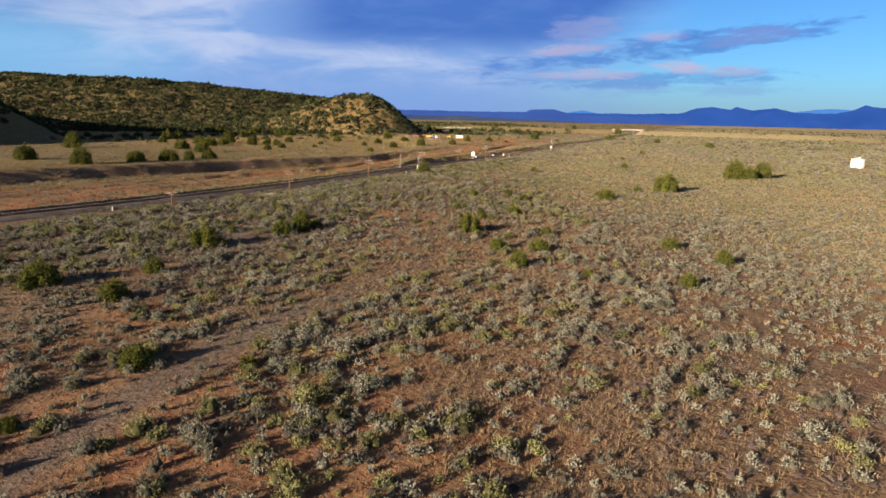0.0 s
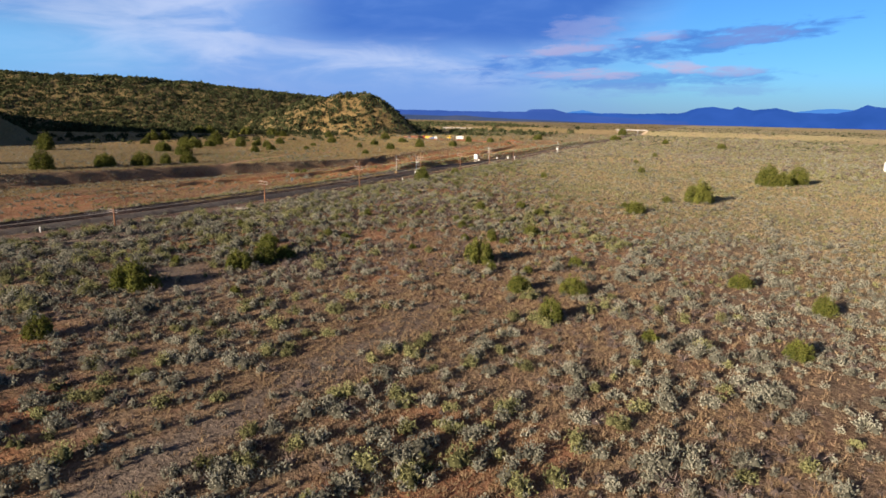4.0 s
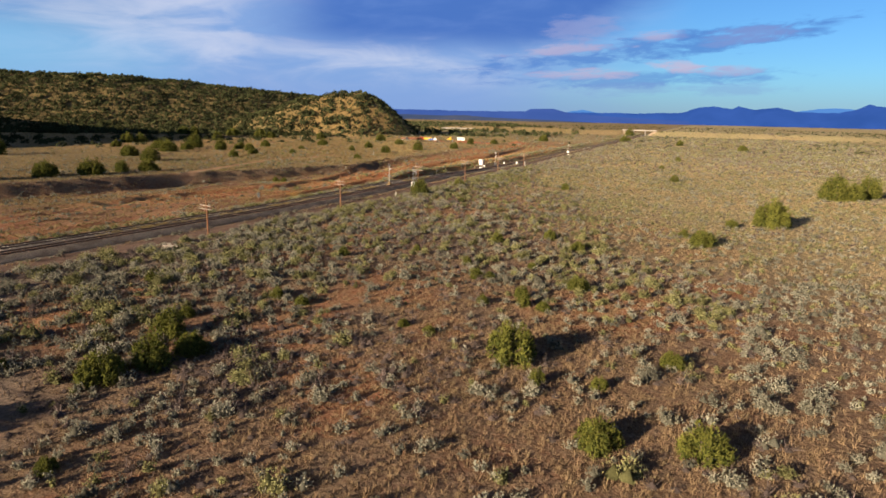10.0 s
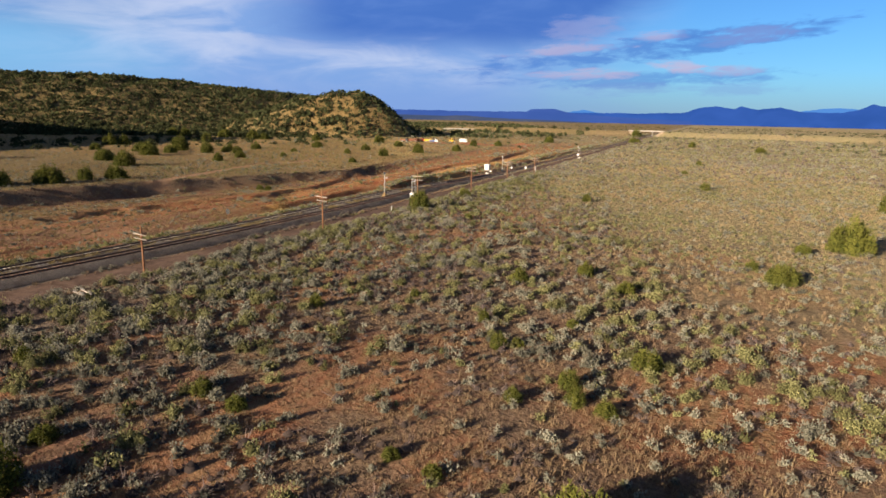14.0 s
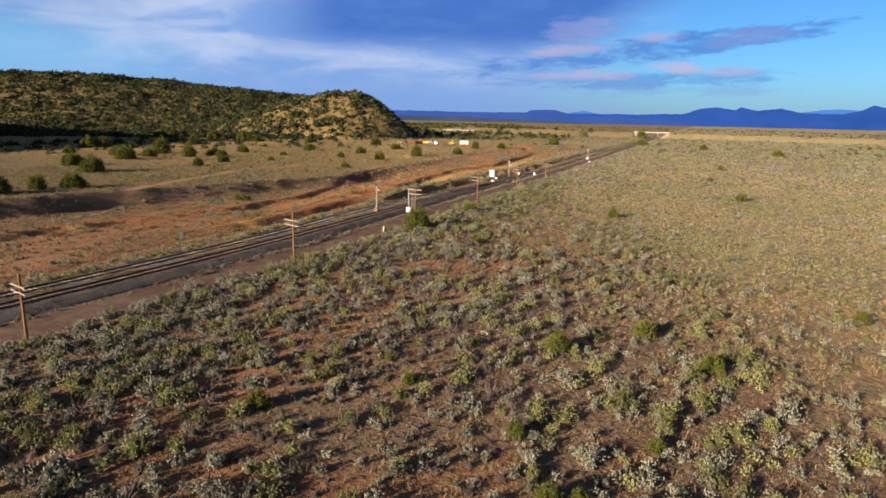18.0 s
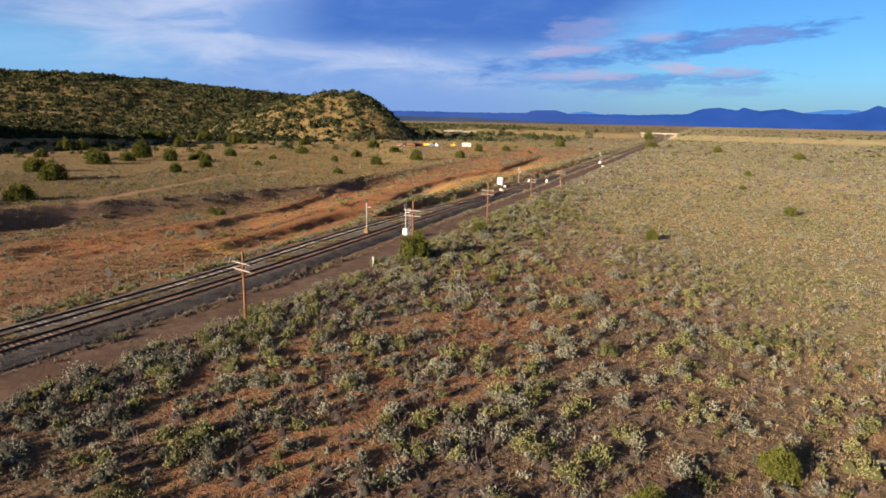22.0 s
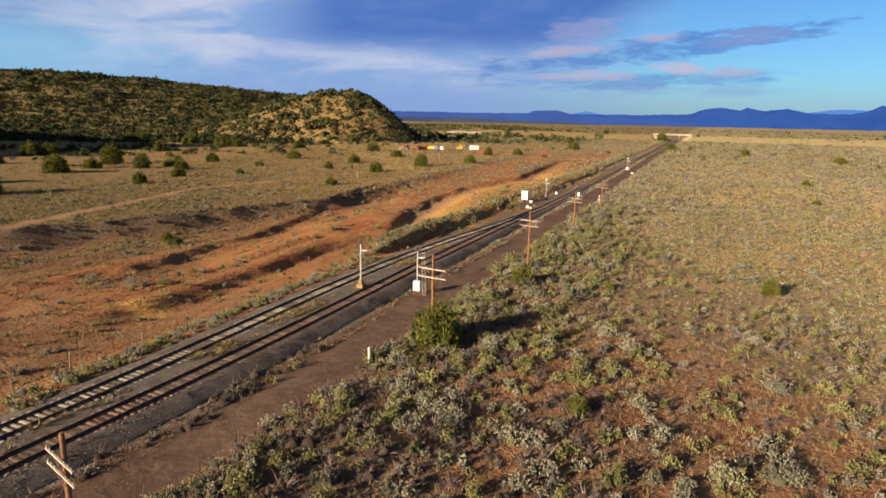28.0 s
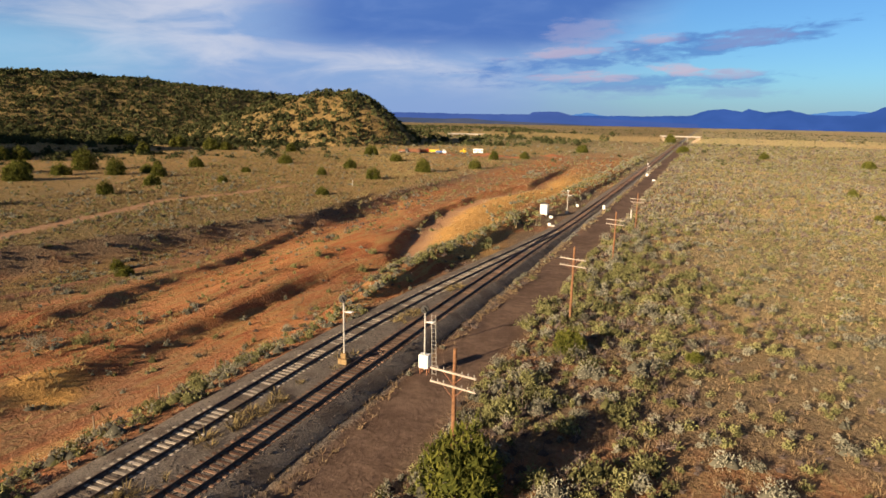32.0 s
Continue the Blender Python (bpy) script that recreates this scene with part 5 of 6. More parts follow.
def make_track(name, label, centre, y0, y1, mat, near0, near1):
    ys = np.arange(y0, y1, 4.0)
    root = new(name)
    tagged(root, label, "railway track", "railway tracks")
    for s in (-0.755, 0.755):
        V, F = sweep([(float(centre(y)) + s, y, float(rail_z(y))) for y in ys], RAIL)
        part("rail", npmesh("rail", V, F), M_STEEL, root)
    me = tie_mesh("sleeper", mat, 1)
    V, F, n = [], [], 0
    base = np.zeros(len(me.vertices) * 3)
    me.vertices.foreach_get("co", base)
    base = base.reshape(-1, 3)
    tris = []
    for p in me.polygons:
        for j in range(1, len(p.vertices) - 1):
            tris.append((p.vertices[0], p.vertices[j], p.vertices[j + 1]))
    tris = np.array(tris)
    slim = np.array([(x, y, z) for x in (-1.3, 1.3) for y in (-0.115, 0.115) for z in (-0.17, 0.0)])
    slim_f = np.array([(1, 3, 7), (1, 7, 5), (0, 1, 5), (0, 5, 4), (2, 6, 7), (2, 7, 3), (4, 5, 7), (4, 7, 6), (0, 2, 3), (0, 3, 1)])
    step = 0.53
    for y in np.arange(y0, y1, step):
        turn = math.atan2(float(centre(y + 2) - centre(y - 2)), 4.0)
        x, z = float(centre(y)) + 0.03 * rng.normal(), float(rail_z(y)) - 0.17 + 0.006 * rng.normal()
        turn = -turn + 0.012 * rng.normal()
        if near0 <= y < near1:
            ob = part("sleeper", me, mat, root)
            ob.matrix_basis = pose(x, y, z, 0, 0, math.degrees(turn))
        else:
            c, s = math.cos(turn), math.sin(turn)
            V.append(slim @ np.array([[c, s, 0], [-s, c, 0], [0, 0, 1]]) + (x, y, z))
            F.append(slim_f + n)
            n += len(slim)
    far = part("sleeper_run", npmesh("sleeper_run", np.concatenate(V), np.concatenate(F)), mat, root)
    tagged(far, kind="stuff")
    return root


make_track("main_track", "main railway track on brown wooden sleepers", track_x, 20, 905, M_TIE_DARK, 162, 318)
make_track("siding_track", "siding track on pale wooden sleepers joining the main line", lambda y: track_x(y) - siding_gap(y), 20, 285, M_TIE, 140, 284)


def ballast_bed():
    """Crushed stone under both tracks: a shaped bed and loose stones on it."""
    ys = np.arange(20, 905, 3.0)
    V, n = [], 0
    gap = siding_gap(ys)
    for d, dz in ((-3.1, -0.62), (-1.75, -0.20), (-0.8, -0.19), (0.8, -0.19), (1.7, -0.20), (2.95, -0.86)):
        off = np.where(d < 0, d - gap, d)
        x = track_x(ys) + off
        z = rail_z(ys) + dz + 0.03 * vnoise(ys / 2, d)
        V.append(np.stack([x, ys, z], -1))
    V = np.stack(V)
    me = npmesh("ballast", V.reshape(-1, 3), grid_faces(V.shape[0], V.shape[1]))
    tagged(part("ballast", me, M_BALLAST), "grey crushed stone ballast under the tracks", "ballast", kind="structure")
    # loose stones
    n = 26000
    y = rng.uniform(135, 330, n)
    u = rng.random(n)
    d = -2.9 - siding_gap(y) + u * (6.1 + siding_gap(y))
    x = track_x(y) + d
    top = np.where(d > 1.7, -0.20 - 0.53 * (d - 1.7), np.where(d < -1.75 - siding_gap(y), -0.2 - 0.31 * (-1.75 - siding_gap(y) - d), -0.19))
    C = np.stack([x, y, rail_z(y) + top], 1)
    s = rng.uniform(0.03, 0.10, n)[:, None, None]
    k = np.array([(-1, -1, -0.3), (1, -0.8, -0.3), (0.2, 1, -0.3), (0, 0, 0.8)])
    a = rng.random(n) * 6.28
    rot = np.stack([np.stack([np.cos(a), -np.sin(a), 0 * a], -1), np.stack([np.sin(a), np.cos(a), 0 * a], -1), np.stack([0 * a, 0 * a, 1 + 0 * a], -1)], 1)
    V = np.einsum("nij,kj->nki", rot, k) * s + C[:, None]
    F = np.array([(0, 1, 3), (1, 2, 3), (2, 0, 3)])[None] + 4 * np.arange(n)[:, None, None]
    me = npmesh("loose_stones", V.reshape(-1, 3), F.reshape(-1, 3))
    tagged(part("loose_stones", me, M_BALLAST), "loose grey ballast stones beside the rails", "gravel", kind="stuff")


def ballast_build(T):
    at = T.node("ShaderNodeNewGeometry")
    grit = T.noise(at.outputs["Position"], 9.0, 4, 0.8)
    big = T.noise(at.outputs["Position"], 0.5, 4)
    f = T.math("ADD", T.math("MULTIPLY", grit, 0.7), T.math("MULTIPLY", at.outputs["Random Per Island"], 0.3))
    c = T.mix(T.step(f, 0.34, 0.80), (0.048, 0.039, 0.034), (0.360, 0.300, 0.250))
    c = T.mix(T.math("MULTIPLY", T.step(big, 0.45, 0.65), 0.6), c, (0.075, 0.052, 0.040))
    return principled(T, c, 0.9, 0, grit, 0.8, 0.05, 0.2)


M_BALLAST = material("ballast_stone", ballast_build)
ballast_bed()


# ---------------------------------------------------------------- poles and signals
def utility_pole(tall=7.0, arms=True):
    root = new("utility_pole")
    bm = fresh()
    tube(bm, (0, 0, -0.4), (0, 0, tall), 0.15, 0.105, 12)
    bmesh.ops.bevel(bm, geom=[e for e in bm.edges if all(v.co.z > tall - 0.01 for v in e.verts)], offset=0.02, segments=1, affect="EDGES")
    part("pole", bm, M_POLE, root)
    for z in (tall - 1.15, tall - 1.80):
        bm = fresh()
        box(bm, -1.45, 1.45, -0.24, -0.14, z - 0.045, z + 0.045, 0.01)
        arm = part("crossarm", bm, M_ARM, root)
        for x in (-1.34, -0.96, -0.58, 0.58, 0.96, 1.34):
            bm = fresh()
            tube(bm, (x, -0.205, z + 0.05), (x, -0.205, z + 0.15), 0.018, 0.018, 6)
            tube(bm, (x, -0.205, z + 0.10), (x, -0.205, z + 0.19), 0.036, 0.026, 8)
            part("insulator", bm, M_GLASS, arm)
        for s in (-1, 1):
            bm = fresh()
            tube(bm, (s * 0.62, -0.20, z - 0.04), (0.03 * s, -0.15, z - 0.55), 0.018, 0.018, 5)
            part("brace", bm, M_RUST, root)
    return root


POLE = utility_pole()


first = True
for y, x, top in ((95, -96.3, 4.7), (129, -92.0, 7.0), (162, -87.3, 8.3), (195.8, -84.7, 9.3), (229.5, -83.9, 8.7), (262, -83.0, 8.1), (296, -82.2, 7.5)):
    m = pose(x, y, float(ground_z(x, y)), 0, 0, -14 + 4 * math.sin(y)) @ Matrix.Diagonal((1, 1, (top - float(ground_z(x, y))) / 7.0 / (1 if first else POLE.scale.z), 1))
    if first:
        POLE.matrix_basis, first, ob = m, False, POLE
    else:
        ob = copy_thing(POLE, m)
    tagged(ob, "orange-brown wooden line pole with two pale crossarms", "utility pole", "line poles along the railway")


def signal_mast(name, x, y, z, tall, base_mat, box_size=None, ladder=False, head="dark", label=""):
    root = empty(name, x, y, z)
    bm = fresh()
    tube(bm, (0, 0, 0.35), (0, 0, tall), 0.085, 0.075, 12)
    part("mast", bm, M_SILVER, root)
    bm = fresh()
    if box_size:
        w, d, h, up = box_size
        box(bm, -w / 2, w / 2, -d / 2, d / 2, up, up + h, 0.03)
        cabinet = part("cabinet", bm, M_WHITE, root, "white steel relay cabinet on short legs")
        bm = fresh()
        box(bm, -w / 2 + 0.08, w / 2 - 0.08, -d / 2 - 0.025, -d / 2 - 0.003, up + 0.08, up + h - 0.08, 0.01)
        part("door", bm, M_WHITE, cabinet)
        for sx in (-1, 1):
            for sy in (-1, 1):
                bm = fresh()
                tube(bm, (sx * w * 0.36, sy * d * 0.36, -0.5), (sx * w * 0.36, sy * d * 0.36, up + 0.02), 0.05, 0.05, 8)
                part("leg", bm, M_RUST, root)
    else:
        box(bm, -0.42, 0.42, -0.42, 0.42, -0.4, 0.5, 0.05)
        box(bm, -0.24, 0.24, -0.24, 0.24, 0.45, 0.95, 0.04)
        part("foundation", bm, base_mat, root, "ochre concrete foundation block")
    # head with lamps, hoods and backing disc, facing along the line
    bm = fresh()
    wide = 0.34 if head == "dark" else 0.30
    tube(bm, (0, -0.14, tall + 0.12), (0, -0.10, tall + 0.12), wide, wide, 24)
    disc = part("backing_disc", bm, M_BLACK if head == "dark" else M_WHITE, root)
    bm = fresh()
    box(bm, -0.20, 0.20, -0.10, 0.18, tall - 0.08, tall + 0.34, 0.04)
    part("lamp_case", bm, M_BLACK if head == "dark" else M_SILVER, root)
    for dx, dz in ((-0.13, 0.02), (0.13, 0.02), (0, 0.22)):
        bm = fresh()
        tube(bm, (dx, -0.36, tall + dz), (dx, -0.14, tall + dz), 0.10, 0.09, 10)
        part("hood", bm, M_BLACK, root)
    # small bracket with a pale plate
    bm = fresh()
    box(bm, 0.08, 0.72, -0.05, 0.05, tall - 1.02, tall - 0.94, 0.01)
    box(bm, 0.30, 0.86, -0.20, 0.20, tall - 0.94, tall - 0.90, 0.01)
    part("platform", bm, M_WHITE, root)
    if ladder:
        for s in (0.55, 0.92):
            bm = fresh()
            tube(bm, (s + 0.15, 0.0, -0.4), (s, 0.0, tall - 0.3), 0.022, 0.022, 6)
            part("ladder_rail", bm, M_SILVER, root)
        for i in range(int(tall / 0.36)):
            bm = fresh()
            q = 0.15 * (1 - i * 0.36 / tall)
            tube(bm, (0.55 + q, 0, 0.1 + 0.36 * i), (0.92 + q, 0, 0.1 + 0.36 * i), 0.016, 0.016, 5)
            part("rung", bm, M_SILVER, root)
    return tagged(root, label, "railway signal", "railway signals")


def on_bed(x, y):
    return float(ground_z(x, y))


signal_mast("railway_signal", -99.0, 208.3, float(rail_z(208)) - 0.25, 5.5, M_YELLOW, label="silver signal mast on an ochre foundation between the tracks")
signal_mast("railway_signal", -92.7, 210.6, on_bed(-92.7, 210.6), 4.6 + 0.9, M_YELLOW, (0.85, 0.65, 1.15, 0.55), True, label="silver signal mast with white cabinet and ladder beside the road")
signal_mast("railway_signal", -99.2, 313.0, on_bed(-99.2, 313), 5.4, M_CONCRETE, None, False, "pale", label="pale signal mast beside the equipment hut")
signal_mast("railway_signal", -87.6, 426.0, on_bed(-87.6, 426), 5.2, M_CONCRETE, (0.9, 0.7, 1.0, 0.4), True, "pale", label="distant signal mast with white cabinet by the track")


# ---------------------------------------------------------------- huts, boxes, tank, bridge
def relay_hut(x, y, w, d, h):
    root = empty("equipment_hut", x, y, None, -1.4)
    bm = fresh()
    box(bm, -w / 2, w / 2, -d / 2, d / 2, 0.25, h, 0.03)
    part("wall", bm, M_WHITE, root)
    bm = fresh()
    box(bm, -w / 2 - 0.1, w / 2 + 0.1, -d / 2 - 0.1, d / 2 + 0.1, h, h + 0.12, 0.03)
    part("roof", bm, M_WHITE, root)
    bm = fresh()
    box(bm, -0.40, 0.40, -d / 2 - 0.05, -d / 2 - 0.004, 0.35, 2.25, 0.015)
    door = part("door", bm, M_WHITE, root)
    bm = fresh()
    tube(bm, (0.33, -d / 2 - 0.12, 1.3), (0.33, -d / 2 - 0.04, 1.3), 0.03, 0.03, 8)
    part("handle", bm, M_SILVER, door)
    for sx in (-1, 1):
        for sy in (-1, 1):
            bm = fresh()
            box(bm, sx * w * 0.4 - 0.15, sx * w * 0.4 + 0.15, sy * d * 0.38 - 0.15, sy * d * 0.38 + 0.15, -0.5, 0.25, 0.02)
            part("footing", bm, M_CONCRETE, root)
    return tagged(root, "white steel equipment hut beside the railway", "hut")


relay_hut(-103.0, 304.8, 1.6, 1.5, 2.35)


def ground_box(name, x, y, w, h, label, mat=None, z=None):
    root = empty(name, x, y, z)
    bm = fresh()
    box(bm, -w / 2, w / 2, -w * 0.35, w * 0.35, 0.18, h, 0.03)
    part("case", bm, mat or M_WHITE, root)
    bm = fresh()
    box(bm, -w / 2 - 0.03, w / 2 + 0.03, -w * 0.35 - 0.03, w * 0.35 + 0.03, h, h + 0.05, 0.015)
    part("lid", bm, mat or M_WHITE, root)
    bm = fresh()
    box(bm, -w * 0.3, w * 0.3, -w * 0.2, w * 0.2, -0.4, 0.2, 0.02)
    part("stand", bm, M_CONCRETE, root)
    return tagged(root, label, "trackside box", "white trackside boxes")


ground_box("trackside_box", -91.6, 321.1, 0.6, 1.1, "white switch case beside the main track")
ground_box("trackside_box", -99.0, 291.4, 0.6, 0.7, "white box at the points of the siding")
ground_box("trackside_box", -98.9, 326.3, 0.6, 0.7, "white box on the red shoulder of the track")
ground_box("trackside_box", -101.0, 303.0, 0.7, 0.6, "small white battery box beside the hut")
ground_box("trackside_box", -84.2, 409.3, 1.1, 0.5, "low white box beside the dirt road")


def switch_machine(x, y):
    """The motor that throws the points, on two long sleepers, with its rod."""
    root = empty("switch_machine", x, y, float(rail_z(y)) - 0.17)
    part("case", box(fresh(), -0.5, 0.5, -0.3, 0.3, 0.0, 0.32, 0.04), M_SILVER, root)
    part("cover", box(fresh(), -0.3, 0.34, -0.22, 0.22, 0.32, 0.44, 0.03), M_BLACK, root)
    for s in (-0.28, 0.28):
        part("sleeper", box(fresh(), -1.0, 0.9, s - 0.11, s + 0.11, -0.17, 0.0, 0.012), M_TIE_DARK, root)
    part("rod", tube(fresh(), (0.5, 0, 0.08), (1.5, 0, 0.08), 0.025, 0.025, 6), M_STEEL, root)
    return tagged(root, "grey switch machine beside the points", "switch machine")


switch_machine(float(track_x(289)) - 2.4, 289.0)


def marker_post(x, y, tall, mat, label, lean=0.0, r=0.06, cap=False):
    root = empty("marker_post", x, y, None, (x * 37) % 180)
    part("post", tube(fresh(), (0, 0, -0.3), (lean, 0.3 * lean, tall), r, r * 0.85, 8), mat, root)
    if cap:
        part("cap", tube(fresh(), (lean, 0.3 * lean, tall - 0.02), (lean, 0.3 * lean, tall + 0.10), r * 1.25, r * 0.7, 8), M_WHITE, root)
    return tagged(root, label, "post")


marker_post(-83.8, 304.6, 2.6, M_WHITE, "white marker post beside the dirt road", 0.1, 0.10, True)
marker_post(-88.2, 190.1, 1.3, M_WHITE, "short white marker post at the edge of the dirt road", 0, 0.08, True)
marker_post(-172.3, 338.6, 1.9, M_SILVER, "pale post on the grass flat", 0, 0.10, True)
marker_post(-105.3, 88.5, 0.8, M_WHITE, "low white marker beside the siding", 0, 0.10, True)
for x, y, lean in ((-113.3, 144.3, 0.3), (-121.7, 149.2, -0.9), (-121.0, 159.2, 0.8), (-118.8, 155.0, -0.7), (-114.7, 182.5, 0.2), (-116.5, 168.0, 0.15)):
    marker_post(x, y, 1.7, M_POST, "leaning grey wooden post on the red flat", lean, 0.08)


def old_fence():
    """A line of wooden posts west of the tracks."""
    root = new("fence")
    for i in range(10):
        y = 152 + 6.1 * i + rng.uniform(-0.8, 0.8)
        x = float(track_x(y)) - (14.0 - 4.0 * float(smooth(y, 200, 232)) - 2.0 * float(smooth(y, 240, 260))) + rng.uniform(-0.4, 0.4)
        z = float(ground_z(x, y))
        tall = rng.uniform(1.1, 1.5)
        dx, dy = rng.normal(0, 0.08, 2)
        bm = tube(fresh(), (x, y, z - 0.3), (x + dx, y + dy, z + tall), 0.075, 0.06, 7)
        part("post", bm, M_POST, root)
    tagged(root, "row of weathered wooden fence posts west of the tracks", "fence")


old_fence()


def back_of_sign(x, y):
    root = empty("track_sign", x, y, None, -10)
    part("post", tube(fresh(), (0, 0, -0.3), (0, 0, 2.5), 0.05, 0.05, 8), M_RUST, root)
    bm = fresh()
    tube(bm, (0, -0.05, 2.75), (0, -0.01, 2.75), 0.62, 0.62, 8)
    part("plate", bm, M_BLACK, root)
    part("clamp", box(fresh(), -0.08, 0.08, -0.01, 0.07, 2.55, 2.65, 0.01), M_RUST, root)
    return tagged(root, "dark track sign on a rusty post, seen from behind", "sign")


back_of_sign(-112.7, 168.4)


def fallen_crossarm(x, y, turn):
    root = empty("fallen_crossarm", x, y, None, turn)
    for s, tilt in ((0.0, 0.25), (0.75, 0.1)):
        bm = fresh()
        box(bm, -1.55, 1.55, s - 0.055, s + 0.055, 0.25, 0.36, 0.012)
        for v in bm.verts:
            v.co.z += v.co.x * tilt * 0.4 + 0.25
        arm = part("arm", bm, M_ARM, root)
        for q in (-1.42, -1.0, -0.6, 0.6, 1.0, 1.42):
            z = 0.61 + q * tilt * 0.4
            part("insulator", tube(fresh(), (q, s, z), (q, s, z + 0.22), 0.07, 0.045, 8), M_GLASS, arm)
    return tagged(root, "fallen pale crossarms with white insulators in the sagebrush", "crossarm")


fallen_crossarm(-89.6, 118.2, -20)


def water_tank(x, y, r, h):
    root = empty("water_tank", x, y)
    bm = fresh()
    tube(bm, (0, 0, 0.15), (0, 0, h), r, r, 48)
    part("shell", bm, M_WHITE, root)
    part("roof", tube(fresh(), (0, 0, h), (0, 0, h + 0.55), r + 0.06, 0.5, 48), M_WHITE, root)
    for z in (h * 0.34, h * 0.67):
        bm = fresh()
        bmesh.ops.create_cone(bm, cap_ends=False, segments=48, radius1=r + 0.03, radius2=r + 0.03, depth=0.08, matrix=Matrix.Translation((0, 0, z)))
        part("seam", bm, M_WHITE, root)
    part("hatch", tube(fresh(), (0.5, 0, h + 0.3), (0.5, 0, h + 0.95), 0.4, 0.4, 14), M_WHITE, root)
    part("vent", tube(fresh(), (-0.6, 0.3, h + 0.3), (-0.6, 0.3, h + 0.9), 0.15, 0.15, 10), M_SILVER, root)
    part("pad", tube(fresh(), (0, 0, -0.4), (0, 0, 0.15), r + 0.9, r + 0.7, 32), M_CONCRETE, root)
    for s in (-0.22, 0.22):
        part("ladder_rail", tube(fresh(), (s, -r - 0.15, 0.2), (s, -r - 0.15, h + 0.7), 0.03, 0.03, 6), M_SILVER, root)
    part("valve_box", box(fresh(), r + 0.6, r + 1.9, -0.5, 0.5, -0.2, 1.0, 0.05), M_RUST, root)
    return tagged(root, "white cylindrical steel water tank on the plain", "water tank")


water_tank(76.2, 347.0, 2.9, 4.3)


def overpass():
    """The road bridge over the line, with pale abutments and wing walls."""
    y = 915.0
    c = float(track_x(y))
    root = new("overpass")
    part("deck", box(fresh(), c - 20, c + 20, y - 6, y + 6, 6.3, 7.1, 0.08), M_CONCRETE, root)
    for s in (-5.8, 5.8):
        part("parapet", box(fresh(), c - 22, c + 22, y + s - 0.2, y + s + 0.2, 7.1, 7.7, 0.04), M_CONCRETE, root)
    for s in (-1, 1):
        for q in (-4.0, 0.0, 4.0):
            part("pier", tube(fresh(), (c + s * 7.5, y + q, -0.5), (c + s * 7.5, y + q, 6.3), 0.5, 0.5, 12), M_CONCRETE, root)
        part("pier_cap", box(fresh(), c + s * 7.5 - 0.6, c + s * 7.5 + 0.6, y - 5.5, y + 5.5, 5.6, 6.3, 0.05), M_CONCRETE, root)
        bm = fresh()
        box(bm, c + s * 15 - 6, c + s * 15 + 6, y - 13, y + 13, -0.5, 6.15)
        for v in bm.verts:
            if v.co.z > 0 and (v.co.x - c) * s < 12:
                v.co.x += s * 9
            if v.co.z > 0:
                v.co.y = y + (v.co.y - y) * 0.5
        part("slope_paving", bm, M_SLOPE, root)
    tagged(root, "pale concrete road bridge over the railway", "bridge")


overpass()


def valley_bridge():
    root = new("valley_bridge")
    r0, a0 = 30.0, 955.0
    x, y = 0.932 * r0 - 0.363 * a0, 0.363 * r0 + 0.932 * a0
    root.matrix_basis = pose(x, y, 0.0, 0, 0, 21)
    part("deck", box(fresh(), -34, 34, -4, 4, 2.6, 3.5, 0.05), M_CONCRETE, root)
    for s in (-3.8, 3.8):
        part("parapet", box(fresh(), -34, 34, s - 0.18, s + 0.18, 3.5, 4.4, 0.03), M_CONCRETE, root)
    for q in (-28, -14, 0, 14, 28):
        part("pier", box(fresh(), q - 0.5, q + 0.5, -3.4, 3.4, -2.5, 2.7, 0.05), M_CONCRETE, root)
    tagged(root, "low pale concrete road bridge in the far valley", "bridge")


valley_bridge()


# ---------------------------------------------------------------- work yard under the hill
def wheel(parent, x, y, r, w):
    tyre = part("wheel", tube(fresh(), (x, y - w / 2, r), (x, y + w / 2, r), r, r, 16), M_RUBBER, parent)
    part("rim", tube(fresh(), (x, y - w / 2 - 0.02, r), (x, y + w / 2 + 0.02, r), r * 0.5, r * 0.5, 10), M_SILVER, tyre)


def truck(x, y, turn, cab, bed, length, label, tall=2.2):
    root = empty("truck", x, y, None, turn)
    part("chassis", box(fresh(), -length / 2, length / 2, -0.5, 0.5, 0.55, 0.85, 0.03), M_BLACK, root)
    bm = box(fresh(), length / 2 - 2.1, length / 2, -1.15, 1.15, 0.7, 2.6, 0.12)
    for v in bm.verts:
        if v.co.z > 1.7 and v.co.x > length / 2 - 0.4:
            v.co.x -= 0.55
    body = part("cab", bm, cab, root)
    part("windscreen", box(fresh(), length / 2 - 0.62, length / 2 - 0.40, -0.95, 0.95, 1.75, 2.4, 0.02), M_PANE, body)
    for s in (-1, 1):
        part("window", box(fresh(), length / 2 - 1.6, length / 2 - 0.8, s * 1.16 - 0.015, s * 1.16 + 0.015, 1.7, 2.3, 0.01), M_PANE, body)
    part("bed", box(fresh(), -length / 2, length / 2 - 2.3, -1.2, 1.2, 0.95, 0.95 + tall, 0.06), bed, root)
    for q in (length / 2 - 1.1, -length / 2 + 1.0, -length / 2 + 2.2):
        for s in (-1.0, 1.0):
            wheel(root, q, s, 0.5, 0.32)
    return tagged(root, label, "truck", "vehicles in the work yard")


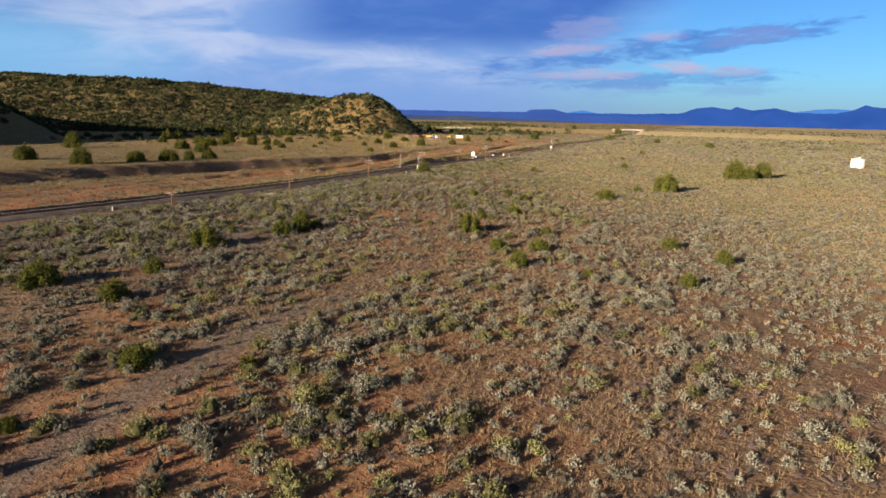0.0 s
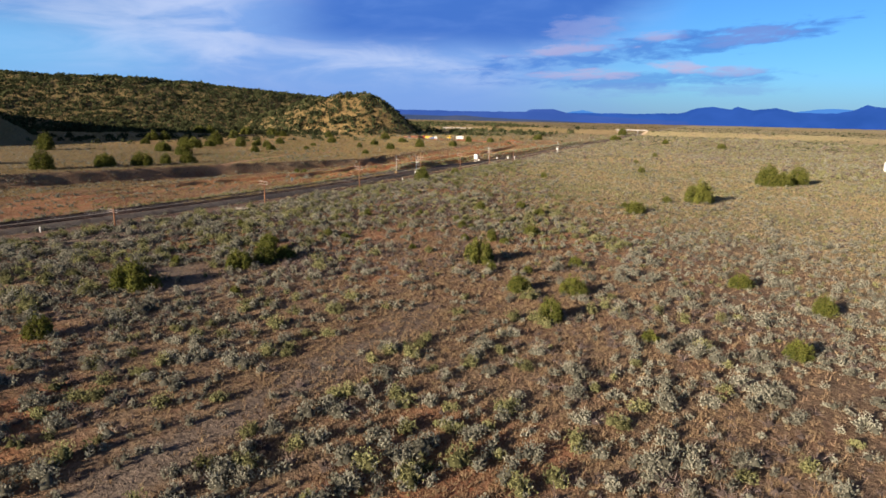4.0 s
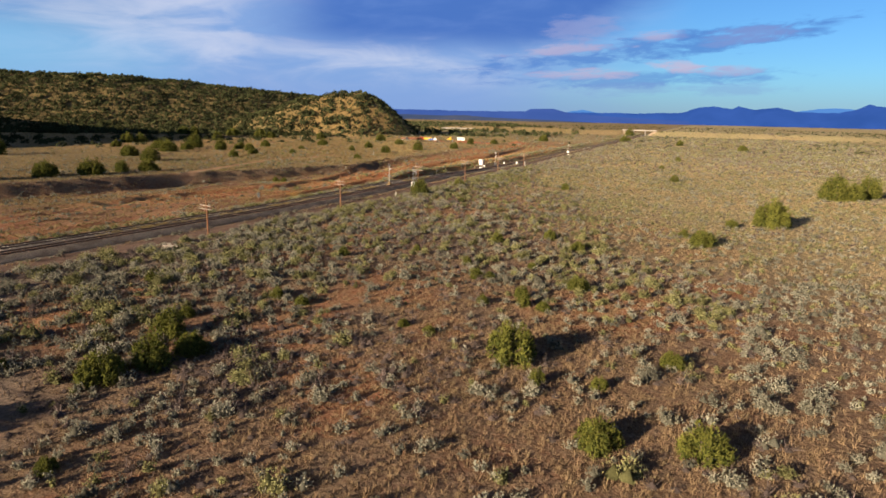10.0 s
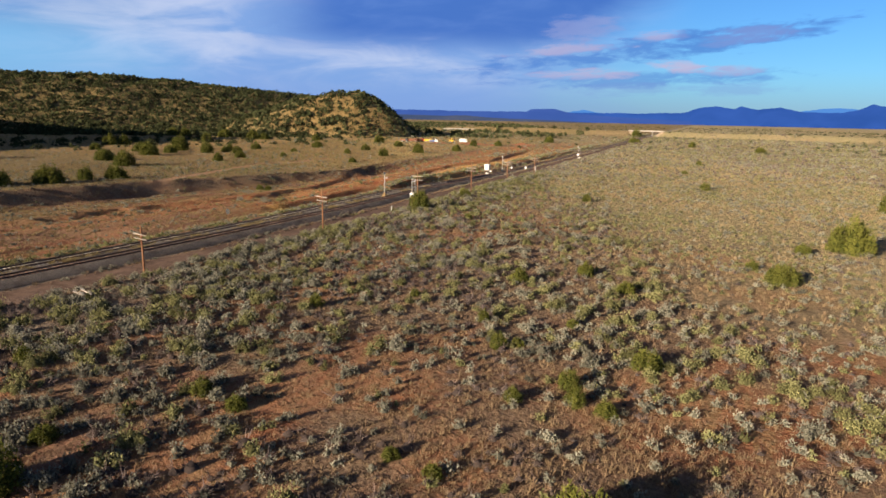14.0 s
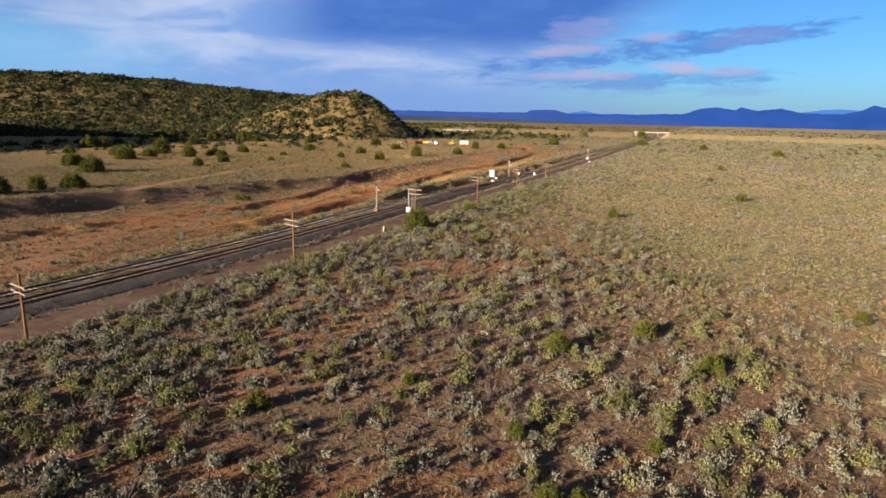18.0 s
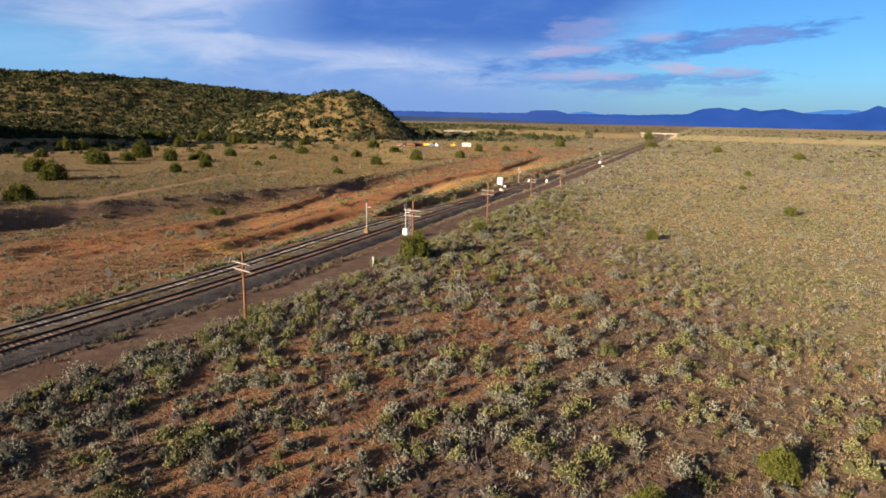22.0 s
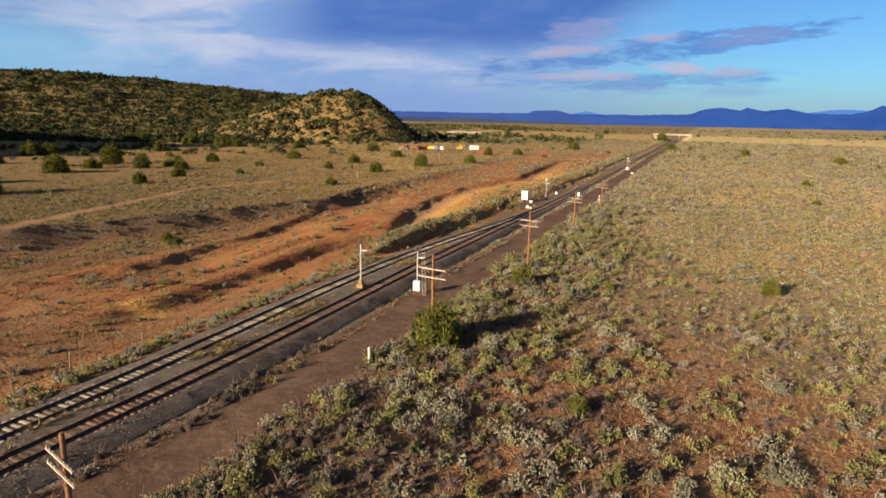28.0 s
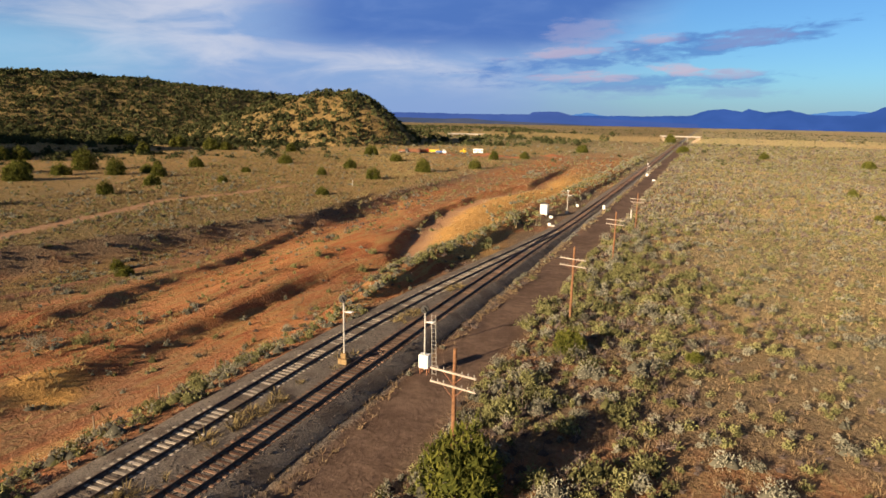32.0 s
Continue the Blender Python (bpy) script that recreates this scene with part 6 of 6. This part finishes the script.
def loader(x, y, turn, label, paint):
    root = empty("wheel_loader", x, y, None, turn)
    part("body", box(fresh(), -2.8, 0.4, -1.1, 1.1, 1.0, 2.3, 0.15), paint, root)
    cab = part("cab", box(fresh(), -0.9, 0.6, -0.8, 0.8, 2.2, 3.5, 0.10), paint, root)
    for s in (-1, 1):
        part("window", box(fresh(), -0.7, 0.4, s * 0.81 - 0.015, s * 0.81 + 0.015, 2.45, 3.3, 0.01), M_PANE, cab)
        part("arm", tube(fresh(), (0.4, s * 0.6, 1.8), (3.0, s * 0.6, 0.8), 0.16, 0.14, 8), paint, root)
    bm = box(fresh(), 2.8, 4.0, -1.5, 1.5, 0.15, 1.25, 0.05)
    for v in bm.verts:
        if v.co.z > 0.7 and v.co.x > 3.4:
            v.co.x -= 0.7
    part("bucket", bm, M_RUST, root)
    for q in (-2.0, 1.2):
        for s in (-1.05, 1.05):
            wheel(root, q, s, 0.8, 0.55)
    return tagged(root, label, "wheel loader", "vehicles in the work yard")


def trailer(x, y, turn):
    root = empty("office_trailer", x, y, None, turn)
    box_part = part("body", box(fresh(), -3.0, 3.0, -1.2, 1.2, 0.5, 2.9, 0.06), M_WHITE, root)
    part("roof", box(fresh(), -3.1, 3.1, -1.3, 1.3, 2.9, 3.02, 0.04), M_WHITE, root)
    for q in (-2.1, 2.1):
        part("window", box(fresh(), q - 0.5, q + 0.5, -1.24, -1.205, 1.6, 2.3, 0.01), M_PANE, box_part)
    part("door", box(fresh(), -0.45, 0.45, -1.25, -1.205, 0.6, 2.5, 0.01), M_SILVER, box_part)
    for q in (-0.7, 0.7):
        for s in (-1.0, 1.0):
            wheel(root, q, s, 0.38, 0.25)
    return tagged(root, "white office trailer in the red work yard", "trailer")


truck(-209.5, 509.5, 10, M_WHITE, M_BLUEPAINT, 6.5, "white truck with a blue bed in the work yard", 0.9)
truck(-214.0, 510.5, 15, M_MACHINE, M_MACHINE, 6.5, "yellow truck in the work yard", 1.4)
truck(-219.5, 508.0, 55, M_REDPAINT, M_RUST, 6.5, "dark red dump truck in the work yard", 1.4)
truck(-224.0, 502.5, 20, M_RUST, M_RUST, 7.0, "rusty dump truck in the work yard", 1.6)
truck(-229.5, 500.5, 0, M_BLACK, M_RUST, 6.5, "dark flatbed truck in the work yard", 1.0)
trailer(-193.0, 530.0, 12)
loader(-198.0, 519.5, 30, "yellow wheel loader in the red work yard", M_MACHINE)


def dirt_heap(x, y, w, h, seed):
    root_x = np.linspace(-1, 1, 19)
    X, Y = np.meshgrid(root_x, root_x, indexing="ij")
    q = np.hypot(X, Y)
    Z = h * np.clip(1 - q, 0, 1) ** 0.8 * (1 + 0.35 * vnoise(X * 3 + seed, Y * 3)) - 0.15
    V = np.stack([x + X * w, y + Y * w * 0.7, Z], -1)
    V[..., 2] += ground_z(V[..., 0], V[..., 1])
    me = npmesh("dirt_heap", V.reshape(-1, 3), grid_faces(19, 19))
    tagged(part("dirt_heap", me, M_HEAP), "heap of red excavated earth in the work yard", "dirt heap", "dirt heaps")


M_HEAP = simple("red_loose_earth", (0.27, 0.090, 0.040), (0.42, 0.165, 0.072), 0.8, 0.95, 0, 0.6, 0.1)
for i, (x, y, w, h) in enumerate(((-202, 504, 6, 1.2), (-187, 512, 8, 1.1), (-175, 515, 8, 1.0), (-164, 512, 7, 0.9), (-150, 545, 9, 1.4), (-184, 527, 6, 1.3))):
    dirt_heap(x, y, w, h, i * 3.7)

for i, (x, y, w, label) in enumerate(((-90.5, 884, 12, "large green tree beside the road bridge"), (-76, 654, 8.0, "round green tree beside the railway"),
                                      (-169, 484, 5.5, "dark green tree near the work yard"), (-157.7, 505.6, 5.5, "dark green tree near the work yard"),
                                      (-141, 604, 9, "dark green tree beyond the work yard"), (-235, 470, 8, "dark green tree near the work yard"))):
    set_juniper(i + 1, x, y, w, label, "trees along the valley")


# ---------------------------------------------------------------- dry branches at the edge of the road
BRUSH = [(-84.4, 233.1, 1.6, 9), (-83.4, 236.4, 1.3, 7), (-91.2, 212.5, 1.2, 6)]
M_BRANCH = simple("dry_branch_wood", (0.090, 0.052, 0.036), (0.24, 0.16, 0.115), 12, 0.9)


def brush_pile(x, y, reach, count, seed):
    """A few crooked dead branches dropped in a heap."""
    r = random.Random(seed)
    root = empty("brush_pile", x, y)
    for i in range(count):
        a = r.uniform(0, 6.283)
        p = Vector((r.uniform(-0.5, 0.5) * reach, r.uniform(-0.5, 0.5) * reach, 0.05))
        bm, width = fresh(), r.uniform(0.025, 0.055)
        for j in range(5):
            a += r.uniform(-0.6, 0.6)
            step = 0.24 * reach * r.uniform(0.6, 1.2)
            q = p + Vector((step * math.cos(a), step * math.sin(a), 0))
            q.z = max(0.03, p.z + r.uniform(-0.12, 0.17))
            tube(bm, p, q, width, width * 0.75, 5)
            p, width = q, width * 0.75
        part("branch", bm, M_BRANCH, root)
    return tagged(root, "small heap of dry brown branches on the dirt road", "brushwood", "branch heaps by the road")


for i, (x, y, reach, count) in enumerate(BRUSH):
    brush_pile(x, y, reach, count, 60 + i)
